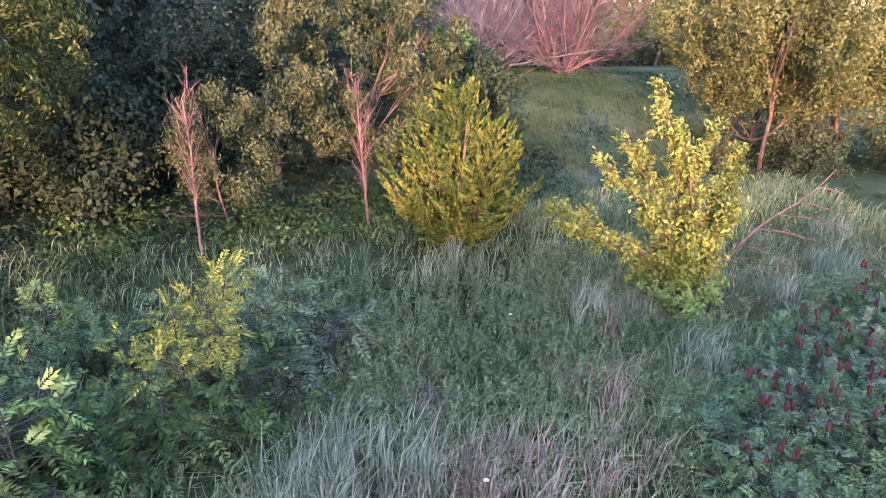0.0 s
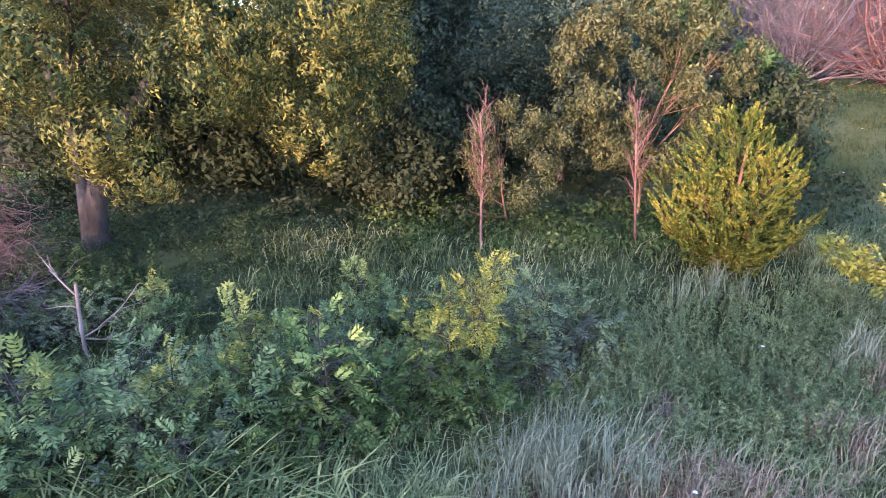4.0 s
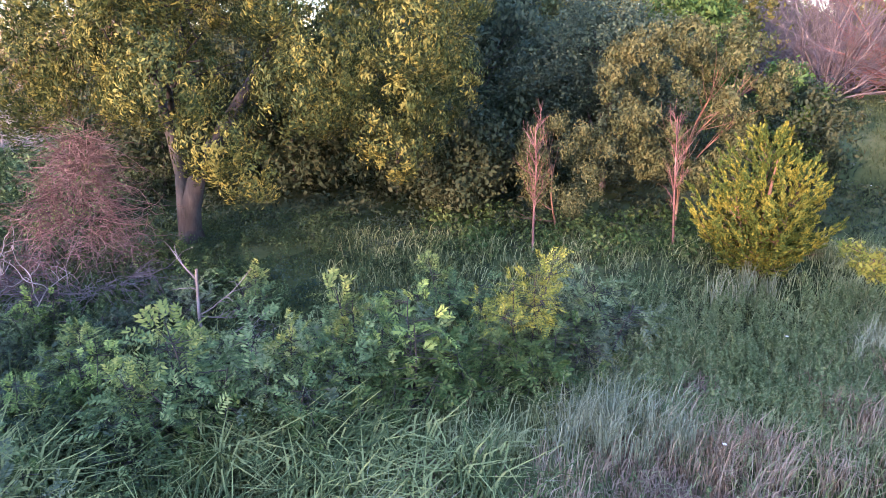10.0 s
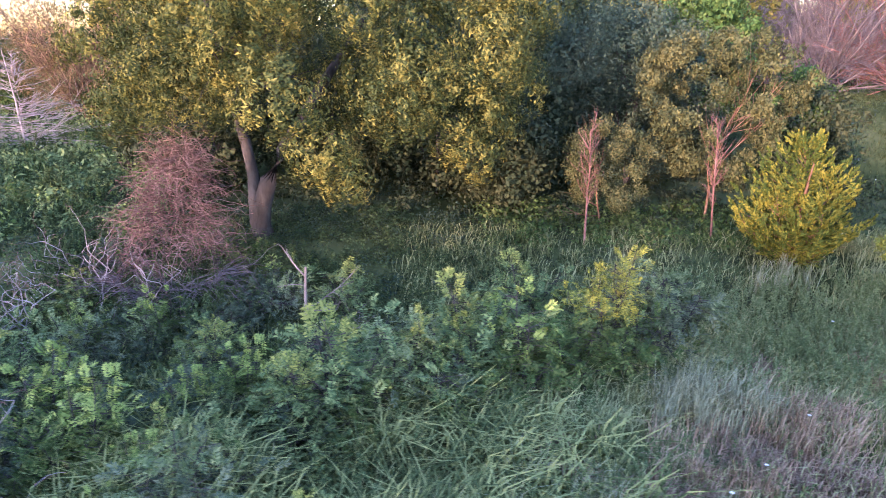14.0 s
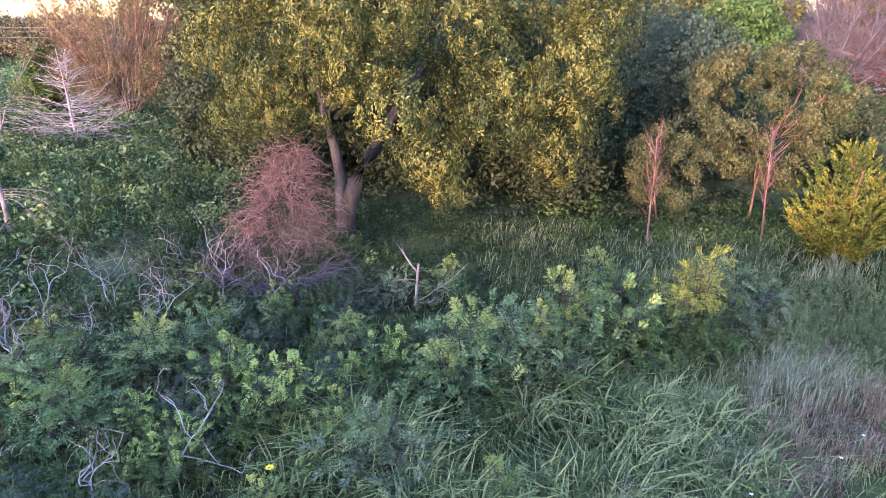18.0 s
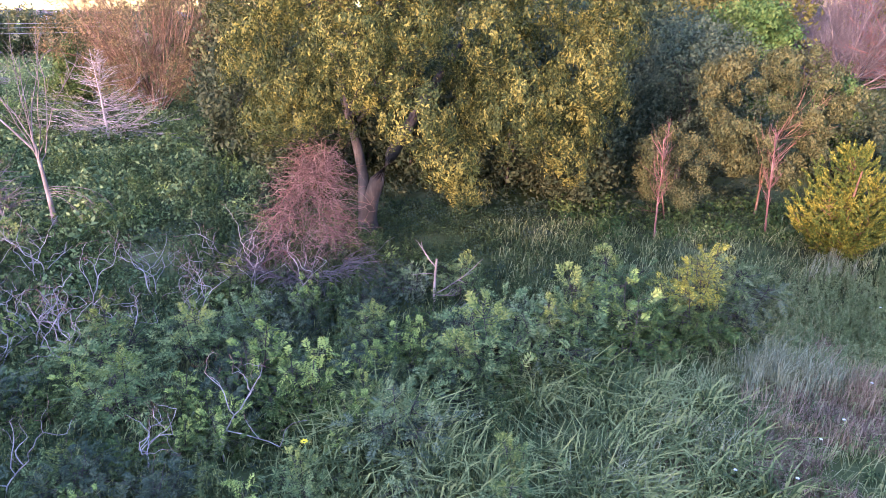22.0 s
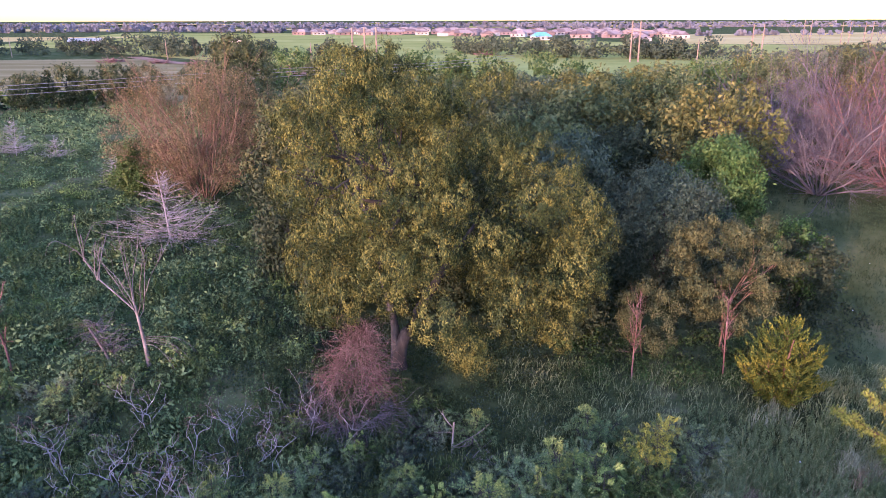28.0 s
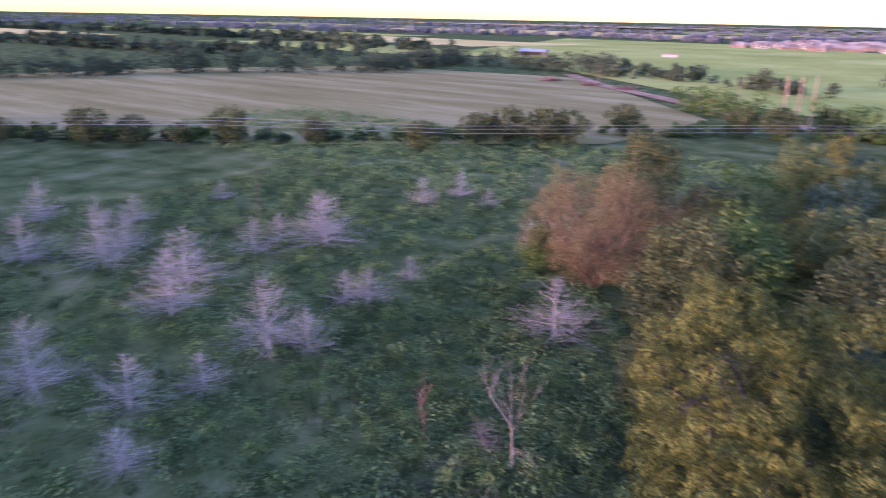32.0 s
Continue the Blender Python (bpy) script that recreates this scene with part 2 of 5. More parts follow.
def tubes(lines, sides=5):
    """Round limbs along polylines of (points, radii)."""
    vs, fs, base = [], [], 0
    ang = np.linspace(0, 2 * np.pi, sides, endpoint=False)
    for pts, rad in lines:
        pts = np.asarray(pts, float)
        k = len(pts)
        tan = unit(np.gradient(pts, axis=0))
        ref = np.where(np.abs(tan[:, 2:3]) > 0.9, np.array([[1.0, 0, 0]]), np.array([[0, 0, 1.0]]))
        u = unit(np.cross(tan, ref))
        w = np.cross(tan, u)
        r = np.asarray(rad, float)[:, None, None]
        ring = pts[:, None] + r * (np.cos(ang)[None, :, None] * u[:, None] + np.sin(ang)[None, :, None] * w[:, None])
        vs.append(ring.reshape(-1, 3))
        i = np.arange(k - 1)[:, None] * sides + np.arange(sides)[None]
        j = np.arange(k - 1)[:, None] * sides + (np.arange(sides)[None] + 1) % sides
        fs.append(np.stack([i, j, j + sides, i + sides], -1).reshape(-1, 4) + base)
        base += k * sides
    return np.concatenate(vs), np.concatenate(fs)


def limb(start, way, length, r0, r1, wobble=0.15, lift=0.0, steps=7, kink=0.0):
    pts, p, d = [np.array(start, float)], np.array(start, float), unit(np.array(way, float))
    for i in range(steps):
        d = unit(d + rng.normal(0, wobble, 3) + np.array((0, 0, lift)))
        if kink and rng.random() < 0.4:
            d = unit(d + rng.normal(0, kink, 3))
        p = p + d * length / steps
        pts.append(p)
    return np.array(pts), np.linspace(r0, r1, steps + 1)


def branching(start, way, length, radius, levels, fork=3, wobble=0.18, lift=0.05, spread=0.7, shrink=0.65, steps=6, kink=0.0, first=0.35):
    """A bare branching skeleton as polylines, thickest first."""
    out = [limb(start, way, length, radius, radius * 0.45, wobble, lift, steps, kink)]
    if levels:
        pts, rad = out[0]
        for k in range(fork):
            f = first + (1 - first) * (k + rng.random() * 0.8) / fork
            i = min(int(f * steps), steps - 1)
            d = unit(unit(pts[i + 1] - pts[i]) + rng.normal(0, spread, 3))
            out += branching(pts[i], d, length * shrink * rng.uniform(0.7, 1.2), rad[i] * 0.62, levels - 1, fork, wobble, lift, spread, shrink, max(4, steps - 1), kink, 0.2)
    return out


def crown_points(lobes, n, shell=0.35):
    """Leaf places and outward ways in the outer skin of a heap of uneven lobes (x, y, z, rx, ry, rz)."""
    lobes = np.array(lobes, float)
    area = (lobes[:, 3] * lobes[:, 4] + lobes[:, 4] * lobes[:, 5] + lobes[:, 3] * lobes[:, 5])
    pick = rng.choice(len(lobes), n, p=area / area.sum())
    d = unit(rng.normal(0, 1, (n, 3)))
    L = lobes[pick]
    lump = 1 + 0.16 * np.sin(d[:, 0] * 7 + pick) * np.sin(d[:, 1] * 8 + pick * 2) * np.cos(d[:, 2] * 6)
    rad = (1 - shell * rng.random(n) ** 1.6) * lump
    return L[:, :3] + d * L[:, 3:] * rad[:, None], d


def lobed(radius, height, base, count, flat=0.75, lobe=0.42):
    """A heap of lobes that fills a rounded crown between base and height."""
    out, mid, half = [], (height + base) / 2, (height - base) / 2
    for i in range(count):
        z = -0.95 + 1.9 * (i + 0.5) / count
        a = i * 2.399 + rng.uniform(-0.4, 0.4)
        w = math.sqrt(max(0.05, 1 - z * z)) * (1.0 if z > -0.3 else 0.92)
        r = radius * (1 - lobe * 0.9) * w * rng.uniform(0.6, 1.25)
        s = radius * lobe * rng.uniform(0.55, 1.3)
        out.append((r * math.cos(a), r * math.sin(a), mid + z * half * 0.78, s, s, s * flat))
    return out


def clumped(lobes, n_clumps, per, clump, shell=0.3):
    """Twig-end clumps of leaves over the lobes: uneven, with gaps between."""
    c, d = crown_points(lobes, n_clumps, shell)
    pick = np.repeat(np.arange(n_clumps), per)
    size = clump * rng.uniform(0.6, 1.4, n_clumps)
    off = rng.normal(0, 1, (len(pick), 3)) * np.array((0.45, 0.45, 0.55))
    return c[pick] + off * size[pick][:, None], unit(d[pick] + off * 0.5)


def ease(a, b, v):
    s = np.clip((v - a) / (b - a), 0, 1)
    return s * s * (3 - 2 * s)


def heights(x, y):
    """The lie of the land: a low bank, and a rise under the clearing to the right."""
    bank = ease(18, 25, y) * (0.6 + 0.4 * ease(-80, -40, x) * (1 - ease(60, 110, y)))
    return bank + 2.8 * ease(26, 44, y) * ease(4, 22, x) * (1 - ease(55, 95, y)) * (1 - ease(60, 110, x))


def height_at(x, y):
    return float(heights(x, y))


def at(x, y, turn=0.0, size=1.0, sink=0.0):
    return Matrix.Translation((x, y, height_at(x, y) - sink)) @ Matrix.Rotation(turn, 4, "Z") @ Matrix.Scale(size, 4)


def put(ob, x, y, turn=0.0, size=1.0):
    ob.matrix_basis = at(x, y, turn, size)
    return ob


def again(ob, x, y, turn=0.0, size=1.0, label=""):
    c = copy_thing(ob, Matrix.Translation((x, y, height_at(x, y))) @ Matrix.Rotation(turn, 4, "Z"))
    c.scale = (size, size, size)
    return tagged(c, label)


# ---- ground ----
def build_ground():
    half = 110
    i = np.linspace(-1, 1, 2 * half + 1)
    g = np.sign(i) * (np.abs(i) * 100 + np.abs(i) ** 7 * 4400)
    X, Y = np.meshgrid(g, g + 20)
    far = np.clip((np.hypot(X, Y) - 1500) / 2500, 0, 1)
    Z = heights(X, Y) + far * far * 14
    near = np.hypot(X, Y - 20) < 120
    Z += near * 0.05 * np.sin(X * 1.3 + np.sin(Y * 0.9)) * np.cos(Y * 1.1)
    n = 2 * half + 1
    idx = np.arange(n * n).reshape(n, n)
    q = np.stack([idx[:-1, :-1], idx[:-1, 1:], idx[1:, 1:], idx[1:, :-1]], -1).reshape(-1, 4)
    me = mesh_quads("ground", np.stack([X, Y, Z], -1).reshape(-1, 3), q, M["ground"], True)
    thing("ground", "dark green rough meadow reaching the horizon", "ground", kind="structure", me=me)


def sheet(name, outline, z, mat, label):
    bm = bmesh.new()
    f = bm.faces.new([bm.verts.new((x, y, z)) for x, y in outline])
    bmesh.ops.triangulate(bm, faces=[f])
    bmesh.ops.recalc_face_normals(bm, faces=bm.faces)
    for f in bm.faces:
        if f.normal.z < 0:
            f.normal_flip()
    me = bpy.data.meshes.new(name)
    bm.to_mesh(me)
    bm.free()
    me.materials.append(M[mat])
    return thing(name, label, "field", kind="structure", me=me)


build_ground()
sheet("mown_field", [(-330, 20), (-150, 57), (-103, 89), (-56, 132), (-51, 186), (-138, 287), (-254, 268), (-300, 180)], 0.75, "mown", "mown hay field with pale stripes")
sheet("pasture", [(-160, 320), (-45, 225), (10, 185), (60, 205), (150, 262), (330, 330), (330, 430), (120, 470), (20, 690), (-190, 880), (-460, 900), (-330, 480)], 0.75, "pasture", "bright green pasture behind the woods")
for k, (x, y, w, d, mat) in enumerate(((-420, 430, 170, 60, "pasture"), (-560, 620, 240, 90, "tanfield"), (-900, 700, 300, 130, "pasture"), (-700, 1250, 420, 200, "tanfield"), (-1500, 1300, 500, 260, "pasture"), (-250, 1700, 420, 220, "pasture"), (500, 1800, 520, 260, "tanfield"), (-1100, 380, 330, 60, "tanfield"), (-1300, 2300, 700, 260, "tanfield"), (300, 2700, 800, 240, "pasture"))):
    z = 0.85 + 14 * min(max((math.hypot(x, y) + d - 1500) / 2500, 0), 1) ** 2
    sheet("far_field", [(x - w, y - d * 0.6), (x + w * 0.8, y - d), (x + w, y + d * 0.7), (x - w * 0.7, y + d)], z, mat, "distant field between the woods")
sheet("tan_field", [(120, 474), (330, 434), (900, 500), (1500, 1100), (500, 900), (190, 760)], 0.80, "tanfield", "pale tan stubble field")


def strip(name, line, width, z, mat, label):
    p = np.array(line, float)
    t = unit(np.gradient(p, axis=0))
    nrm = np.stack([-t[:, 1], t[:, 0]], 1) * width / 2
    v = np.concatenate([np.c_[p + nrm, np.full(len(p), z)], np.c_[p - nrm, np.full(len(p), z)]])
    k = len(p)
    q = [(i + k, i + k + 1, i + 1, i) for i in range(k - 1)]
    return thing(name, label, "road", kind="structure", me=mesh_quads(name, v, q, M[mat]))


strip("road", [(-150, 300), (-118, 262), (-97, 244), (-73, 224), (-50, 203), (-25, 186), (0, 176), (20, 165)], 7, 0.95, "dirt", "bare reddish dirt track along the field")


# ---- the large tree ----
def spaced(cx, cy, cz, rx, ry, rz, n):
    """Leaf clusters spread over a rounded mass, each as far from the others as chance allows."""
    got = []
    for k in range(n):
        d = unit(rng.normal(0, 1, (14, 3)))
        d[:, 2] = np.where(d[:, 2] < -0.8, -d[:, 2], d[:, 2])
        if got:
            near = np.min(np.linalg.norm(d[:, None] - np.array(got)[None], axis=2), axis=1)
            got.append(d[int(np.argmax(near))])
        else:
            got.append(d[0])
    out = []
    for d in got:
        q, r = rng.uniform(0.65, 1.2), rng.uniform(0.80, 1.06)
        out.append((cx + d[0] * rx * r, cy + d[1] * ry * r, cz + d[2] * rz * r, q, q, q * 1.1))
    return out


def build_big_tree():
    root = thing("oak_tree", "large broad oak with olive yellow-green leaves", "tree")
    limbs = []
    limbs.append((np.array([(0.05, 0, -0.3), (0, 0, 0.3), (-0.1, 0, 1.2), (-0.12, 0.05, 2.0)]), np.array([0.46, 0.34, 0.22, 0.18])))
    limbs.append(limb((-0.12, 0.05, 1.9), (-0.2, 0.1, 1), 9.5, 0.18, 0.06, 0.07, 0.05, 9))
    limbs.append((np.array([(0.0, 0, 0.2), (0.12, -0.05, 1.0), (0.4, -0.15, 1.8), (0.9, -0.1, 2.7), (1.5, 0.2, 3.7), (2.3, 0.5, 5.0), (3.4, 0.6, 6.6)]), np.array([0.33, 0.29, 0.26, 0.23, 0.19, 0.14, 0.07])))
    v, f = tubes(limbs, 12)
    part("trunk", mesh_quads("trunk", v, f, M["bark"], True), root, "grey-brown forked trunk")
    for k in range(16):
        z = rng.uniform(3.6, 9.0)
        a = rng.uniform(0, 2 * math.pi)
        lines = branching((-0.3 + rng.uniform(-0.5, 0.6), 0, z), (math.cos(a), math.sin(a), 0.4), rng.uniform(2.6, 4.2), 0.10, 2, 3, 0.12, 0.0, 0.6, 0.6)
        v, f = tubes(lines[:1], 6)
        bough = part("bough", mesh_quads("bough", v, f, M["bark"], True), root)
        v, f = tubes(lines[1:], 4)
        part("branchwork", mesh_quads("branchwork", v, f, M["bark"], True), bough, kind="stuff")
    # separate heavy clusters of leaves on the outer skin, with dark hollows between them
    lobes = []
    for cx, cy, cz, rx, ry, rz, n in ((-1.1, -0.2, 8.5, 3.3, 4.6, 4.9, 44), (5.7, -0.6, 6.3, 2.5, 3.9, 3.3, 22), (3.2, 2.4, 9.6, 2.6, 2.6, 3.0, 11), (1.0, 3.6, 7.4, 3.4, 2.6, 4.6, 8)):
        lobes += spaced(cx, cy, cz, rx, ry, rz, n)
    for x, y, z, q in ((2.9, -4.8, 3.5, 0.9), (2.2, -5.4, 4.7, 1.1), (4.6, -4.4, 4.4, 1.0), (3.4, -4.2, 2.7, 0.75), (6.6, -2.6, 3.0, 0.8), (7.2, -1.4, 3.6, 0.9), (-1.7, -4.0, 4.7, 1.0), (-2.7, -2.8, 4.2, 0.9), (-3.1, -0.6, 4.2, 0.9), (-2.8, 2.6, 3.8, 1.1), (-2.0, 4.6, 4.4, 1.3), (1.5, 5.2, 4.6, 1.3), (4.8, 3.8, 4.8, 1.3), (7.0, 2.4, 4.2, 1.2), (0.2, -5.2, 6.6, 1.1), (1.2, -4.8, 5.6, 0.95), (1.9, -4.4, 7.0, 1.0), (1.0, -4.0, 8.2, 1.1), (0.4, -3.4, 9.6, 1.0), (1.6, -2.6, 10.2, 1.0), (2.6, -3.6, 8.6, 0.9), (-2.2, 0.8, 13.0, 0.9), (-1.0, 0.4, 12.8, 0.8)):
        lobes.append((x, y, z, q, q, q * 0.95))
    c, d = clumped(lobes, 6800, 36, 0.19, 0.3)
    v, f = leaf_quads(c, d, 0.112, 0.8, 0.36, 0.4)
    part("crown", mesh_quads("crown", v, f, M["oak"]), root, "heavy clusters of olive and yellow-green leaves")
    inner = [(-2.2, 0.2, 8.2, 2.9, 2.9, 3.9), (5.2, 0.4, 6.2, 1.7, 2.4, 2.4), (2.4, 2.2, 8.6, 2.2, 2.0, 3.0)]
    c, d = clumped(inner, 320, 22, 0.4, 0.6)
    v, f = leaf_quads(c, d, 0.19, 0.6, 0.42, 0.6)
    part("inner_leaves", mesh_quads("inner_leaves", v, f, M["oak"]), root, "shaded leaves inside the crown")
    put(root, -2.65, 24.6)


build_big_tree()


def leaf_tree(name, label, mat, radius, height, base, lobes=18, clumps=420, per=16, clump=0.5, leaf=0.34, trunk=0.16, bark="bark", forks=4, lobe=0.38, aspect=0.5, droop=0.35):
    root = thing(name, label, "tree")
    t = branching((0, 0, -0.2), (0.05, 0.02, 1), height * 0.62, trunk, 2 if leaf < 0.3 else 1, forks, 0.07, 0.06, 0.5, 0.6, 7, 0, 0.25)
    v, f = tubes(t, 6)
    part("trunk", mesh_quads("trunk", v, f, M[bark], True), root)
    c, d = clumped(lobed(radius, height, base, lobes, 0.85, lobe), clumps, per, clump)
    v, f = leaf_quads(c, d, leaf, droop, aspect)
    part("crown", mesh_quads("crown", v, f, M[mat]), root)
    return root


# trees beside and behind the large one
put(leaf_tree("hackberry_tree", "bright green leafy tree behind the grove", "bright", 2.7, 7.6, 0.8, 26, 900, 22, 0.36, 0.2, lobe=0.28), 14.9, 36.6)
put(leaf_tree("hackberry_tree", "small yellow-green tree at the grove's edge", "bright", 1.7, 5.0, 0.3, 18, 420, 18, 0.26, 0.16, 0.08, lobe=0.26), 17.2, 31.4)
put(leaf_tree("elm_tree", "olive tree behind the oak's near side", "olive", 4.4, 11.5, 0.4, 30, 900, 16, 0.5, 0.28, 0.2, lobe=0.3), -11.5, 45.5)
put(leaf_tree("elm_tree", "blue-green leafy tree with dense crown", "teal", 3.6, 7.4, 0.3, 26, 1700, 26, 0.34, 0.14), 10.8, 32.2)
put(leaf_tree("elm_tree", "leafy tree in the grove in shade-dark colours", "darkleaf", 3.6, 6.8, 0.4, 22, 1000, 20, 0.42, 0.22), 11.0, 43.6)
put(leaf_tree("elm_tree", "shaded blue-green tree behind the oak", "teal", 3.6, 8.4, 0.5, 22, 1000, 20, 0.45, 0.24), 6.0, 35.6)
put(leaf_tree("persimmon_tree", "olive leafy tree with orange-brown branches", "olive", 3.0, 6.9, 0.9, 44, 1150, 26, 0.16, 0.125, 0.05, "redbark", 6, 0.16, 0.42, 0.8), 12.2, 26.9)
put(leaf_tree("persimmon_tree", "small olive tree beside the dead saplings", "olive", 1.7, 3.9, 0.4, 20, 520, 20, 0.18, 0.095, 0.04, "redbark", 5, 0.2, 0.42, 0.8), 8.4, 25.6)
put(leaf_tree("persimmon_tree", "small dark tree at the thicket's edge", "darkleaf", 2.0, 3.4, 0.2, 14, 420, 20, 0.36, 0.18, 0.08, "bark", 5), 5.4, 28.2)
thicket = tagged(leaf_tree("thicket_tree", "low thicket tree behind the oak in shade-dark colours", "darkleaf", 2.6, 5.0, 0.0, 16, 340, 17, 0.45, 0.24, 0.08), group="thicket trees")
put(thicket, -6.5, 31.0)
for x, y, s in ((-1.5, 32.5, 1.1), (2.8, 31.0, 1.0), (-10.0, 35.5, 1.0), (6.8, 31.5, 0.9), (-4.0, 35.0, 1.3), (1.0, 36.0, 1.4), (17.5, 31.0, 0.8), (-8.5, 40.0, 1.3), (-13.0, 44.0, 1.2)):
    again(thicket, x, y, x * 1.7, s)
rust_tree = leaf_tree("elm_tree", "rust-brown half-dead tree with pinkish upright twigs", "rust", 6.4, 10.9, 0.0, 54, 2700, 14, 0.34, 0.13, 0.1, "rusttwig", 8, 0.2)
lines = []
for k in range(30):
    a, r = k * 2.4, 0.08 + 0.66 * math.sqrt(k / 30)
    lines += branching((0.5 * r * math.cos(a), 0.5 * r * math.sin(a), 0), (r * math.cos(a), r * math.sin(a), 1), rng.uniform(7.0, 10.5), 0.055, 2, 7, 0.1, 0.03, 0.32, 0.42, 5, 0, 0.2)
v, f = tubes(lines, 3)
part("branchwork", mesh_quads("branchwork", v, f, M["rusttwig"], True), rust_tree, "pinkish bare upright twigs", "stuff")
put(rust_tree, -22.5, 53.2, 0, 1.1)
put(leaf_tree("elm_tree", "tall olive green tree behind the rust tree", "olive", 4.8, 14.5, 0.6, 34, 1000, 18, 0.5, 0.3, 0.2, lobe=0.3), -23.4, 66.5)
put(leaf_tree("elm_tree", "dark tree behind the oak", "green", 4.4, 11.0, 0.6, 24, 600, 16, 0.5, 0.32, 0.2), -8.5, 50.0)
put(leaf_tree("elm_tree", "tall dark tree behind the oak", "darkleaf", 4.4, 11.5, 0.6, 24, 600, 16, 0.5, 0.32, 0.2), 0.5, 46.0)
put(leaf_tree("elm_tree", "yellow-green small tree beside the rust tree", "green", 2.2, 5.2, 0.3, 14, 420, 18, 0.4, 0.24, 0.1), -28.6, 53.5)

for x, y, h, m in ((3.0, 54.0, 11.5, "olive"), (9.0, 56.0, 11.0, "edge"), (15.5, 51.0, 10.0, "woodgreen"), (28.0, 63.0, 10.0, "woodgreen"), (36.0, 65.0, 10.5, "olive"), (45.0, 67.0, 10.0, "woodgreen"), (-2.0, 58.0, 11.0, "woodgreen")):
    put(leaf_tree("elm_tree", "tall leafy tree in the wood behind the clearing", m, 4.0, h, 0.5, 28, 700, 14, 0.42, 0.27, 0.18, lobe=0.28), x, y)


def build_woods():
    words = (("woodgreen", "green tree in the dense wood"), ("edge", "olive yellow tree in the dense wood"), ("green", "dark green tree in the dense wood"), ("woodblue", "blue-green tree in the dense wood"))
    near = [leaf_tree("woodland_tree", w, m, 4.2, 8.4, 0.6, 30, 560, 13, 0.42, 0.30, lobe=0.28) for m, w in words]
    far = [leaf_tree("woodland_tree", w, m, 4.2, 8.4, 0.6, 26, 260, 10, 0.5, 0.5, lobe=0.3) for m, w in words]
    for k in near + far:
        tagged(k, group="woods behind the large tree")
    used = set()
    for x, y in itertools.product(range(-18, 122, 6), range(42, 176, 8)):
        px, py = x + rng.uniform(-2.6, 2.6), y + rng.uniform(-3, 3)
        if px < -19 + max(0, (62 - py) * 0.9) or px > (24 if py < 60 else 46) + (py - 44) * 0.86 or (px > 18 and py < 60):
            continue
        if (py > 140 and px < 34) or (py > 120 and rng.random() < 0.45) or any(math.hypot(px - a, py - b) < r for a, b, r in ((11.0, 43.6, 5), (6.0, 35.6, 5), (10.8, 32.2, 5), (14.9, 36.6, 5), (-22, 55, 8), (-23, 66, 6), (-8.5, 50, 5), (0.5, 46, 5), (31, 51, 11))):
            continue
        kinds = near if py < 80 else far
        k = int(rng.choice([0, 0, 1, 1, 1, 2, 3]))
        a, s = rng.uniform(0, 6.28), rng.uniform(0.78, 1.08) * (1.15 if py < 62 or (px > 18 and py < 84) else 0.85 if py < 95 else 0.68)
        if (py < 80, k) in used:
            again(kinds[k], px, py, a, s)
        else:
            used.add((py < 80, k))
            put(kinds[k], px, py, a)


build_woods()


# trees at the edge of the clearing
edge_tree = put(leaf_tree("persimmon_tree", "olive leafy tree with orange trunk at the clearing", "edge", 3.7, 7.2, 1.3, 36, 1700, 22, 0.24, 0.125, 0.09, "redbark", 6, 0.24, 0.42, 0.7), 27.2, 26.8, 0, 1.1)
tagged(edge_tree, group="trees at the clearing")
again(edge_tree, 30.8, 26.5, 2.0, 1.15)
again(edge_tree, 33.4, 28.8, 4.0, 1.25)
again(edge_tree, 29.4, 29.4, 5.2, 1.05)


# ---- dead wood ----
def bare_tree(name, label, mat, height, radius, levels=3, fork=4, spread=0.6, lift=0.04, stems=1, lean=0.0, shrink=0.62, wobble=0.14, kink=0.0, sides=5, category="dead tree"):
    root = thing(name, label, category)
    for k in range(stems):
        a = k * 2.4 + 0.3
        way = (lean * math.cos(a), lean * math.sin(a), 1)
        lines = branching((0.12 * k * math.cos(a), 0.12 * k * math.sin(a), -0.15), way, height * rng.uniform(0.8, 1.0), radius, levels, fork, wobble, lift, spread, shrink, 8, kink)
        v, f = tubes(lines[:1], 7)
        stem = part("stem", mesh_quads("stem", v, f, M[mat], True), root)
        if len(lines) > 1:
            v, f = tubes(lines[1:], sides)
            part("branchwork", mesh_quads("branchwork", v, f, M[mat], True), stem, kind="stuff")
    return root


def sapling(height, label, bare):
    root = thing("dead_sapling", label, "dead tree")
    stem = limb((0, 0, -0.15), (0.02, 0, 1), height + 0.15, 0.042, 0.012, 0.025, 0, 10)
    v, f = tubes([stem], 7)
    trunk = part("stem", mesh_quads("stem", v, f, M["redtwig"], True), root)
    lines = []
    for k in range(34):
        u = bare + (1 - bare) * rng.random()
        i = min(int(u * 10), 9)
        a = rng.uniform(0, 6.283)
        lines += branching(stem[0][i] + (stem[0][i + 1] - stem[0][i]) * (u * 10 - i), (0.6 * math.cos(a), 0.6 * math.sin(a), 0.9), rng.uniform(0.35, 0.85), 0.012, 1, 3, 0.14, 0.08, 0.4, 0.6, 5)
    v, f = tubes(lines, 4)
    part("branchwork", mesh_quads("branchwork", v, f, M["redtwig"]), trunk, kind="stuff")
    return root


